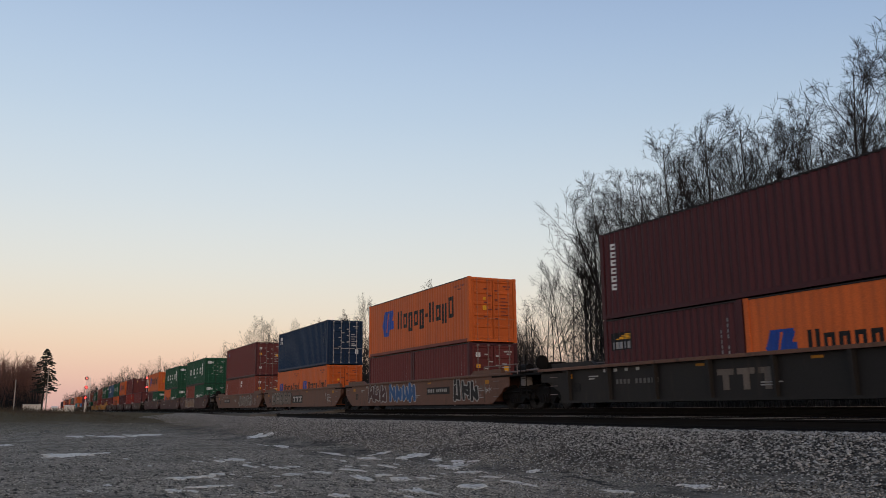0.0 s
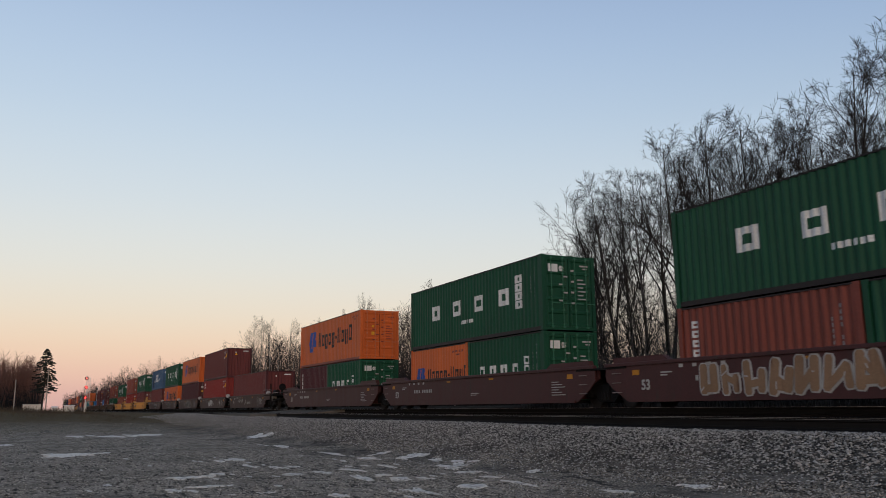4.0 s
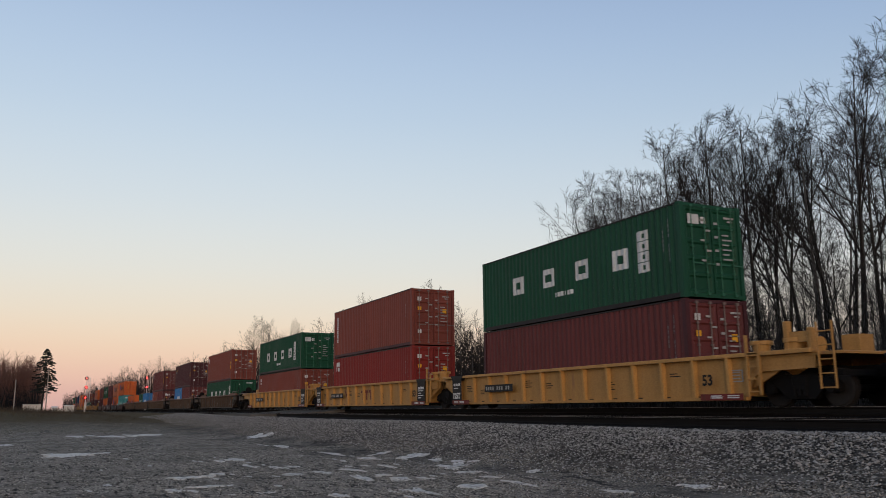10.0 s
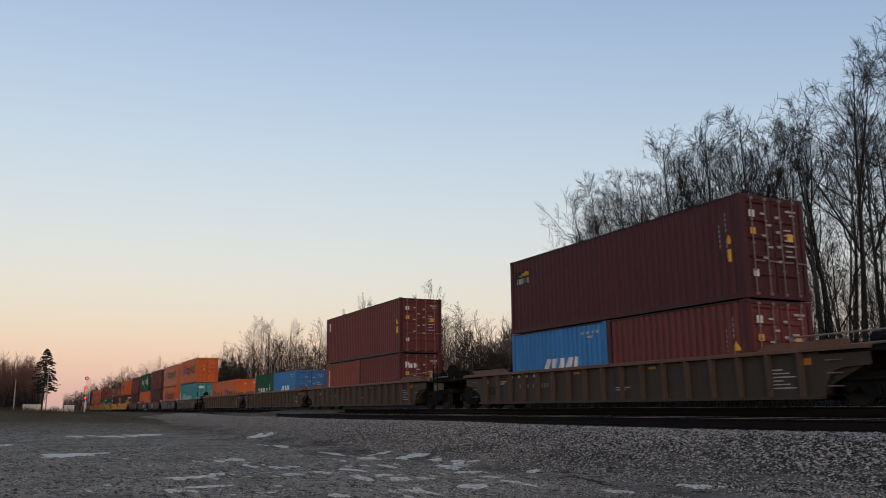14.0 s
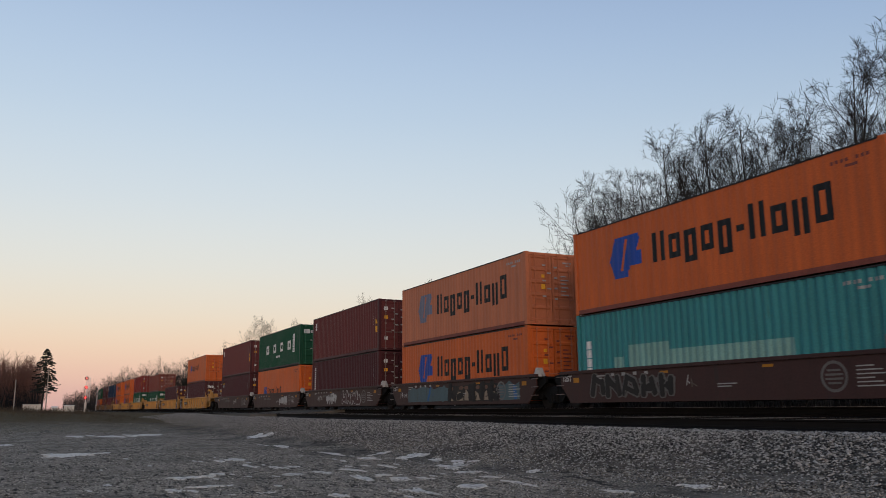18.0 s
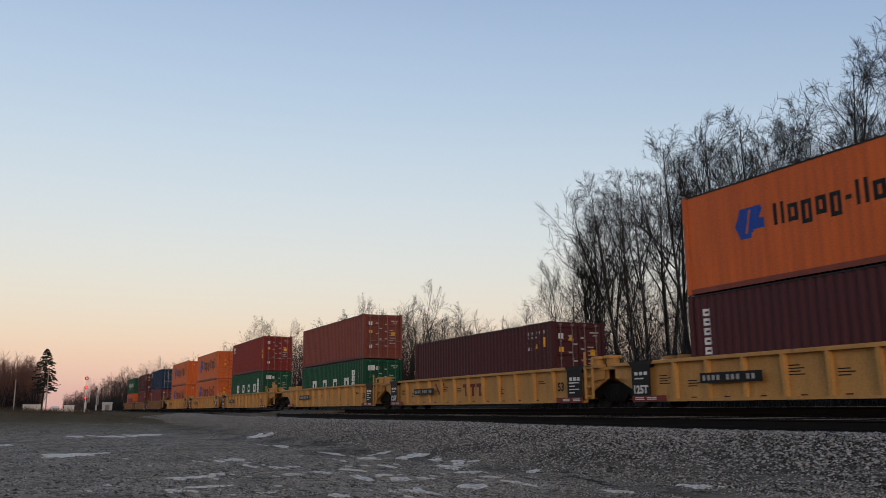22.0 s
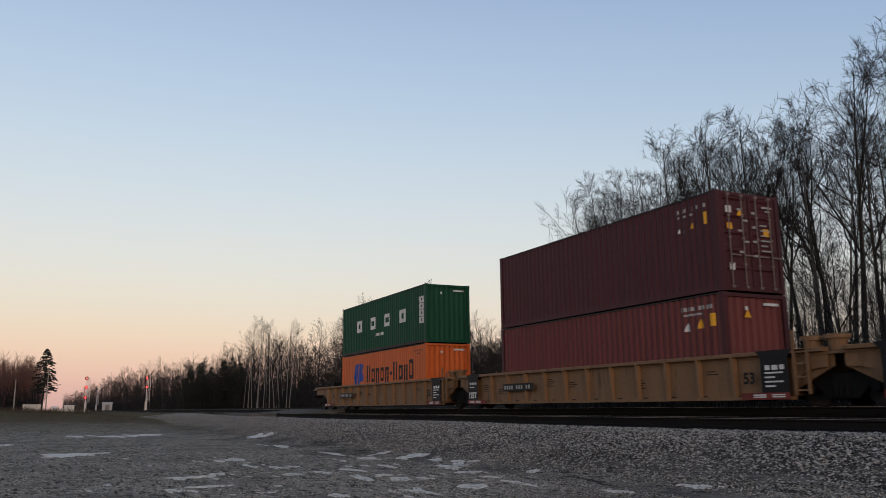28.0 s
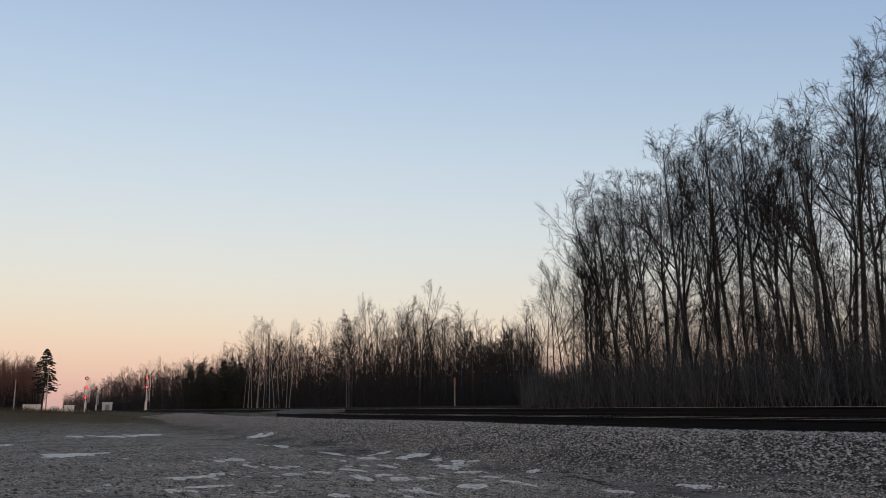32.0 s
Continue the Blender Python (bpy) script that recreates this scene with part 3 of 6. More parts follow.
            part("repainted_patch", side_marks([(-h + 1.4, -h + 2.95, 0.32, 2.0)]), P["navy"], root, "dark blue overpainted patch")
        else:
            rc = []
            for x, w in ((2.1, 0.75), (3.0, 0.8), (3.95, 0.5)):
                rc += slanted(-h + x, 0.75, w * 0.4, 0.75, 0.28) + (slanted(-h + x + w * 0.6, 0.75, w * 0.4, 0.75, 0.28) if w > 0.6 else [])
            part("lettering", side_marks(rc), P["white"], root)
    if kind == "teal":
        part("repainted_patch", side_marks([(-h + 2.0, -h + 2.5, 0.9, 1.35), (-h + 2.7, -h + 4.6, 0.75, 1.7), (-h + 4.6, -h + 9.2, 0.9, 1.45)]), P["patch"], root, "grey-green overpainted patch")
        part("white_panel", side_marks([(-h + 0.45, -h + 0.8, 0.5 + 0.3 * i, 0.77 + 0.3 * i) for i in range(5)]), P["white"], root)
    if "upright" in extra:  # upright row of blocks at the far end
        blocks("letter_block", [strokes("o", -h + 0.55, H - 0.62 - 0.27 * i, 0.26, 0.2, 0.07) for i in range(6)], P["white"], root, ("tri", L, H))
    if "corner" in extra:
        part("logo_shape", cached(("cor", L, H), lambda: side_marks([(-h + 0.5, -h + 1.15, H - 0.55, H - 0.3), (-h + 0.5, -h + 0.62, H - 0.85, H - 0.55), (-h + 0.75, -h + 1.0, H - 0.85, H - 0.62)])), P["white"], root)
    if "small_mark" in extra:
        part("logo_shape", cached(("smk", L, H), lambda: side_marks([(-h + 0.5, -h + 0.72, H - 0.62, H - 0.35), (-h + 0.55, -h + 0.67, H - 0.82, H - 0.66)])), P["white"], root)
    if "beacon" in extra:
        part("logo_board", cached(("bcb", L, H), lambda: side_marks([(-h + 0.35, -h + 1.4, H - 1.02, H - 0.46)])), P["black"], root)
        part("logo_shape", cached(("bcw", L, H), lambda: side_marks([(x, x + 0.13, H - 0.98, H - 0.76) for x in (-h + 0.42, -h + 0.61, -h + 0.8, -h + 0.99, -h + 1.18)], 0.009)), P["spraysilver"], root)
        part("logo_shape", cached(("bcy", L, H), lambda: side_marks([(-h + 0.62 + 0.14 * i, -h + 1.36, H - 0.68 + 0.045 * i, H - 0.648 + 0.045 * i) for i in range(4)], 0.009)), P["amber"], root)
    if "plate" in extra:  # line of figures, white and yellow triangles and a label high up near the plain end
        small(part("serial_marking", cached(("pls", L, H), lambda: side_marks([(h - 1.75 + 0.15 * i, h - 1.65 + 0.15 * i, H - 0.42, H - 0.30) for i in range(9) if i != 4] + [(h - 1.6, h - 0.9, H - 0.56, H - 0.50)])), P["stencil"], root))
        part("warning_label", cached(("plt", L, H), lambda: side_marks(triangle(h - 1.62, H - 1.0, 0.26, 0.24))), P["white"], root)
        part("warning_label", cached(("ply", L, H), lambda: side_marks(triangle(h - 1.08, H - 0.95, 0.26, 0.26))), P["amber"], root)
        part("warning_label", cached(("pll", L, H), lambda: side_marks([(h - 0.62, h - 0.38, H - 0.92, H - 0.56)])), P["amber"], root)
        part("warning_label", cached(("plo", H), lambda: end_plate([(-0.46 + 0.03 * i, -0.22 - 0.03 * i, H - 0.70 + 0.05 * i, H - 0.65 + 0.05 * i) for i in range(4)], 0.004)), P["amber"], root, at=pose(L / 2, 0, 0))
    elif "warn" in extra:
        part("warning_label", cached(("wrt", L, H), lambda: side_marks(triangle(h - 0.62, H - 1.36, 0.26, 0.26))), P["amber"], root)
        part("warning_label", cached(("wrn", L, H), lambda: side_marks([(h - 0.60, h - 0.36, H - 1.85, H - 1.5)])), P["amber"], root)
    if "tex" in extra and door:
        part("lettering", cached(("tex", H), lambda: end_plate([(-0.9, -0.82, H - 0.75, H - 0.45), (-0.72, -0.5, H - 0.75, H - 0.53), (-0.42, -0.22, H - 0.75, H - 0.53)], 0.012)), P["white"], root, at=pose(L / 2, 0, 0))
    if "dot" in extra:
        part("round_mark", cached(("dot", L, H), lambda: side_marks([(-h + 1.02, -h + 1.18, H - 0.72, H - 0.42), (-h + 0.94, -h + 1.26, H - 0.66, H - 0.48)])), P["sky"], root)
    return root


# ---- well cars: origin on the rail head at mid length ----
WHEEL_R = 0.455
WELLS = {53: (8.15, 9.8), 40: (6.25, 7.75)}  # half well length, truck centre


def truck_on(parent, x):
    """A two-axle truck: bolster, side frames, wheels, axles."""
    def bolster():
        mb = MB()
        mb.bevel_box(-0.25, 0.25, -1.15, 1.15, 0.42, 0.78, 0.05)
        for sx in (-0.89, 0.89):
            mb.cyl((sx, -1.0, WHEEL_R), (sx, 1.0, WHEEL_R), 0.085, n=8)
        for sy in (-0.6, 0.6):
            mb.box(-0.75, 0.75, sy - 0.05, sy + 0.05, 0.3, 0.4)
        return mb.mesh("truck")

    def side_frame():
        mb = MB()
        up = [(-1.12, 0.36), (-1.12, 0.58), (-0.95, 0.66), (-0.45, 0.80), (0.45, 0.80), (0.95, 0.66), (1.12, 0.58), (1.12, 0.36),
              (0.78, 0.36), (0.72, 0.50), (0.42, 0.20), (-0.42, 0.20), (-0.72, 0.50), (-0.78, 0.36)]
        n = len(up)
        mb.add([(a, -0.08, z) for a, z in up] + [(a, 0.08, z) for a, z in up], [tuple(range(n - 1, -1, -1)), tuple(range(n, 2 * n))] + [(i, (i + 1) % n, n + (i + 1) % n, n + i) for i in range(n)])
        for sx in (-0.89, 0.89):
            mb.cyl((sx, -0.13, WHEEL_R), (sx, 0.1, WHEEL_R), 0.13, n=10)
        for a in (-0.16, 0.0, 0.16):
            mb.cyl((a, -0.10, 0.26), (a, -0.10, 0.52), 0.06, n=8)
        return mb.mesh("side_frame")

    def wheel():
        mb = MB()
        mb.cyl((0, -0.07, 0), (0, 0.05, 0), WHEEL_R, n=28)
        mb.cyl((0, 0.05, 0), (0, 0.08, 0), WHEEL_R + 0.028, n=28)
        mb.cyl((0, -0.09, 0), (0, -0.07, 0), WHEEL_R - 0.05, WHEEL_R - 0.02, n=28)
        mb.cyl((0, -0.14, 0), (0, -0.09, 0), 0.12, n=14)
        return mb.mesh("wheel")

    t = part("truck", cached("bol", bolster), M_STEEL, parent, at=pose(x, 0, 0))
    for s in (-1, 1):
        part("side_frame", cached("sfr", side_frame), M_STEEL, t, at=pose(0, s * 1.02, 0, 0, 0, 0 if s < 0 else 180))
        for dx in (-0.89, 0.89):
            part("wheel", cached("whl", wheel), M_WHEEL, t, at=pose(dx, s * 0.775, WHEEL_R, 0, 0, 0 if s < 0 else 180))
    return t


def well_side(feet, top, style, back, front):
    """Side sill sheet, its ends cut up over the trucks; longer where there is a coupler."""
    hw, tr = WELLS[feet]
    ribbed = STYLES[style][1]

    def end(coupled):
        f = ((tr + 0.75 if style in ("yellow", "ochre") else tr - 0.1) if coupled else tr - 0.40) if feet == 53 else (tr + 0.6 if coupled else tr - 0.82)
        if feet == 40:
            return [(hw + 0.1, 0.20), (hw + 0.5, 0.62), (hw + 0.66, 0.74)] + ([(f, 0.80)] if coupled else []) + [(f, top - 0.06)]
        if ribbed:
            arc = [(hw + 0.28 + 0.55 * (1 - math.cos(t)), 0.20 + 0.70 * math.sin(t)) for t in (0.0, 0.4, 0.8, 1.2, 1.57)]
            return arc + [(f, 0.93), (f, top - 0.06)]
        return [(hw + 0.2, 0.20), (hw + 0.95, 0.62), (hw + 1.15, 0.80), (f, 0.86), (f, top - 0.06)]

    right, left = end(front), end(back)
    pts = right + [(-x, z) for x, z in reversed(left)]
    mb = MB()
    mb.prism_y(pts, -1.40, -1.36)
    a = hw + (0.26 if ribbed and feet == 53 else 0.1)
    mb.box(-a, a, -1.51 if ribbed else -1.44, -1.36, 0.18, 0.26)
    chord = MB().bevel_box(-left[-1][0], right[-1][0], -1.56 if ribbed else -1.46, -1.30, top - 0.10, top, 0.015)
    return mb.mesh("side_sheet"), chord.mesh("top_chord")


def rib_mesh(top):
    mb = MB()
    mb.add([(-0.05, -1.555, top - 0.09), (0.05, -1.555, top - 0.09), (0.05, -1.505, 0.26), (-0.05, -1.505, 0.26),
            (-0.06, -1.40, top - 0.09), (0.06, -1.40, top - 0.09), (0.06, -1.40, 0.26), (-0.06, -1.40, 0.26)],
           [(0, 3, 2, 1), (0, 4, 7, 3), (1, 2, 6, 5), (0, 1, 5, 4), (3, 7, 6, 2)])
    return mb.mesh("rib")


def yard_ladder(x, top):
    """Two rails with rungs on the near side."""
    mb = MB()
    for dx in (0.0, 0.40):
        mb.box(x + dx - 0.035, x + dx + 0.035, -1.57, -1.51, 0.30, top - 0.25 * (dx > 0))
    for i in range(4):
        mb.box(x + 0.035, x + 0.365, -1.56, -1.525, 0.38 + 0.32 * i, 0.42 + 0.32 * i)
    return mb.mesh("step_ladder")


STYLES = {  # paint, ribs, words
    "yellow": ("yellow", True, "weathered yellow double-stack well car with ribbed sides"),
    "ochre": ("ochre", True, "grimy yellow-brown well car with ribbed sides"),
    "rustbrown": ("rustbrown", False, "grimy brown smooth-sided well car with spray-painted marks"),
    "ribbrown": ("ribbrown", True, "grimy brown well car with ribbed sides"),
    "darkred": ("darkred", False, "grimy red-oxide well car with white stencils"),
    "oxide": ("oxide", False, "dark brown well car with white stencils and yellow reflectors"),
    "charcoal": ("charcoal", True, "soot-grey well car with ribbed sides and yellow reflectors"),
}


def mirrored(mb):
    """The same shape turned round end for end."""
    out = MB()
    out.v, out.f = [(-x, y, z) for x, y, z in mb.v], [q[::-1] for q in mb.f]
    return out.mesh("end_hood")


def plates(rects, y=-1.405):
    mb = MB()
    for x0, x1, z0, z1 in rects:
        mb.box(x0, x1, y - 0.004, y + 0.003, z0, z1)
    return mb


def text_part(words, size, mat, parent, x, y, z, label=""):
    """Stencilled figures, turned to face -y, thin and flat."""
    cu = bpy.data.curves.new("stencil", "FONT")
    cu.body, cu.size, cu.extrude, cu.offset, cu.resolution_u = words, size, 0.003, 0.012, 3
    tmp = new("stencil", cu)
    me = bpy.data.meshes.new_from_object(tmp.evaluated_get(bpy.context.evaluated_depsgraph_get()))
    bpy.data.objects.remove(tmp)
    return part("stencil", me, mat, parent, label, pose(x, y, z, 90, 0, 0))


TEXTS = {}


def stencil(words, size, mat, parent, x, y, z):
    key = (words, size)
    if key not in TEXTS:
        ob = text_part(words, size, mat, parent, x, y, z)
        TEXTS[key] = ob.data
        return ob
    return part("stencil", TEXTS[key], mat, parent, at=pose(x, y, z, 90, 0, 0))


def bubble(rng, cx, cz, rx, rz, n=18):
    """Outline of one swollen spray-paint shape."""
    k = rng.uniform(0, 50)
    return [(cx + math.cos(2 * math.pi * i / n) * rx * (0.85 + 0.45 * noise.noise((math.cos(2 * math.pi * i / n) * 1.6, math.sin(2 * math.pi * i / n) * 1.6, k))),
             cz + math.sin(2 * math.pi * i / n) * rz * (0.92 + 0.25 * noise.noise((math.cos(2 * math.pi * i / n) * 1.6, k, math.sin(2 * math.pi * i / n) * 1.6)))) for i in range(n)]


SPRAYS = {  # fill, rim
    "black": ("black", "rim"), "soot": ("charcoal", "faint"), "wine": ("wine", "rim"), "blue": ("sprayblue", "rim"), "cream": ("black", "charcoal"), "dim": ("charcoal", "rim"), "tan": ("tan", "rim"), "pale": ("spraygrey", "rim"),
}


def slab(x0, z0, x1, z1, w):
    """A thick stroke with clipped ends, anticlockwise."""
    d = Vector((x1 - x0, z1 - z0))
    n = max(d.length, 0.01)
    d /= n
    p = Vector((-d.y, d.x)) * w / 2
    a, b, e = Vector((x0, z0)), Vector((x1, z1)), d * w * 0.3
    return [tuple(q) for q in (a - e - p * 0.6, a - p, b - p, b + e - p * 0.6, b + e + p * 0.6, b + p, a + p, a - e + p * 0.6)]


def spray(root, rng, style, x, width, low, high):
    """Spray paint in overlapping thin coats: block strokes with a rim, clouds with runs, washes or thin scribbles."""
    coats = {}
    count = [0]

    def lay(colour, poly):
        count[0] += 1
        y = -1.403 - 0.0009 * count[0]
        coats.setdefault(colour, MB()).prism_y(poly, y, y + 0.004)

    tall = high - low
    if style in SPRAYS:
        fill, rim = SPRAYS[style]
        n = max(2, round(width / 0.8))
        w = width / n
        marks = []
        for i in range(n):
            a, t = x + w * i, rng.uniform(0.19, 0.27)
            l0, l1 = a + w * rng.uniform(0.12, 0.3), a + w * rng.uniform(0.12, 0.35)
            r0, r1 = a + w * rng.uniform(0.7, 0.95), a + w * rng.uniform(0.65, 0.9)
            lo, hi = low + tall * rng.uniform(0.06, 0.16), high - tall * rng.uniform(0.04, 0.2)
            marks += [(l0, lo, l1, hi, t), (r0, lo + 0.05, r1, hi - tall * rng.uniform(0, 0.3), t)]
            for k in range(rng.choice((1, 2, 2))):
                u, v = rng.random(), rng.random()
                marks.append((l0 + (l1 - l0) * u, lo + (hi - lo) * u, r0 + (r1 - r0) * v, lo + (hi - lo) * v * 0.85, t * 0.8))
        if style == "cream":
            lay("charcoal", [(x, low), (x + width, low), (x + width, high - tall * 0.1), (x + width * 0.6, high), (x + width * 0.3, high - tall * 0.15), (x, high - 0.05)])
            for i in range(n):
                a = x + w * i
                lay("cream", [(a + 0.05 * w, low + 0.03), (a + 0.9 * w, low + 0.03), (a + w * rng.uniform(0.6, 0.9), low + tall * rng.uniform(0.35, 0.6)), (a + w * rng.uniform(0.2, 0.4), low + tall * rng.uniform(0.3, 0.75)), (a + 0.05 * w, low + tall * rng.uniform(0.2, 0.5))])
                lay("chordrust", bubble(rng, a + w * rng.uniform(0.3, 0.7), high - tall * 0.25, w * 0.3, tall * 0.12))
            marks = marks[::3]
        for m in marks:
            lay(rim, slab(*m[:4], m[4] + 0.12))
        for m in marks:
            lay(fill, slab(*m))
        for i in range(n):
            u, z = x + w * (i + rng.uniform(0.2, 0.8)), low + tall * rng.uniform(0.2, 0.8)
            lay(rim, slab(u, z, u + rng.uniform(-0.2, 0.2), z + rng.uniform(-0.2, 0.2), 0.035))
    elif style == "cloud":
        n = max(3, round(width / 0.42))
        for i in range(n):
            cx = x + width * (i + 0.5) / n
            lay("rim", bubble(rng, cx, low + tall * rng.uniform(0.42, 0.62), width / n * 0.8, tall * rng.uniform(0.26, 0.42)))
            for k in range(2):
                u = cx + rng.uniform(-0.15, 0.15)
                lay("rim", slab(u, low + tall * 0.45, u + rng.uniform(-0.02, 0.02), low + tall * rng.uniform(0.02, 0.2), rng.uniform(0.06, 0.12)))
        for i in range(n // 2 + 1):
            u, z = x + width * rng.random(), low + tall * rng.uniform(0.35, 0.75)
            lay("spraygrey", slab(u, z, u + rng.uniform(-0.12, 0.12), z + rng.uniform(-0.18, 0.18), rng.uniform(0.03, 0.08)))
    elif style == "silver":
        n = max(3, round(width / 1.1))
        w = width / n

        def block(cx, cz, hx, hz, tilt):
            c = 0.28 * min(hx, hz)
            ring = [(-hx + c, -hz), (hx - c, -hz), (hx, -hz + c), (hx, hz - c), (hx - c, hz), (-hx + c, hz), (-hx, hz - c), (-hx, -hz + c)]
            return [(cx + px + tilt * pz, cz + pz) for px, pz in ring]

        for i in range(n):
            cx, cz, tilt = x + w * (i + 0.5), low + tall * rng.uniform(0.48, 0.55), rng.uniform(-0.12, 0.12)
            hx, hz = w * rng.uniform(0.46, 0.54), tall * rng.uniform(0.44, 0.52)
            lay("black", block(cx, cz, hx, hz, tilt))
            lay("spraygrey", block(cx, cz, hx * 0.93, hz * 0.95, tilt))
            for k in range(rng.choice((1, 2, 2))):
                lay("black", slab(cx + hx * rng.uniform(-0.2, 0.1), cz + hz * (0.45 - 0.75 * k), cx + hx * rng.uniform(0.2, 0.95), cz + hz * (0.4 - 0.75 * k), rng.uniform(0.06, 0.13)))
            lay("stencil", slab(cx - hx * 0.7, cz - hz * 0.6, cx - hx * 0.62, cz + hz * rng.uniform(0.0, 0.6), 0.07))
            for k in range(3):
                u, z = cx + rng.uniform(-0.8, 0.8) * hx, cz + rng.uniform(-0.8, 0.8) * hz
                lay(rng.choice(("rim", "chordrust", "tan")), slab(u, z, u + rng.uniform(-0.12, 0.12), z + rng.uniform(-0.1, 0.1), rng.uniform(0.03, 0.09)))
    elif style == "wash":
        n = max(4, round(width / 0.5))
        ridge = [(x + width * (1 - i / n), high - tall * rng.uniform(0.0, 0.28)) for i in range(n + 1)]
        lay("wash", [(x, low), (x + width, low + 0.03)] + ridge)
        for i in range(n // 2):
            u = x + width * rng.uniform(0.1, 0.9)
            lay(rng.choice(("sprayblue", "charcoal", "wash")), slab(u, low + tall * rng.uniform(0.1, 0.4), u + rng.uniform(-0.3, 0.3), low + tall * rng.uniform(0.5, 0.85), rng.uniform(0.1, 0.3)))
    else:
        u, base = x, low + tall * rng.uniform(0.2, 0.45)
        while u < x + width - 0.1:
            w, h, t = rng.uniform(0.13, 0.26), tall * rng.uniform(0.22, 0.48), rng.uniform(0.025, 0.05)
            z, lean = base + rng.uniform(-0.05, 0.08), rng.uniform(-0.05, 0.09)
            colour = "rim" if rng.random() < 0.6 else "spraygrey"
            lay(colour, slab(u, z, u + lean, z + h, t))
            for k in range(rng.choice((1, 2, 2, 3))):
                za, zb = z + h * rng.random(), z + h * rng.random()
                lay(colour, slab(u + lean * 0.5, za, u + w * rng.uniform(0.6, 1.0), zb, t * 0.9))
            u += w * rng.uniform(0.9, 1.25)
    for colour, mb in coats.items():
        small(part("spray_paint", mb, P[colour], root, {"rim": "dull white spray paint", "black": "black spray paint", "wine": "wine-red spray paint", "cream": "cream spray paint", "wash": "blue-grey spray paint"}.get(colour, "")))


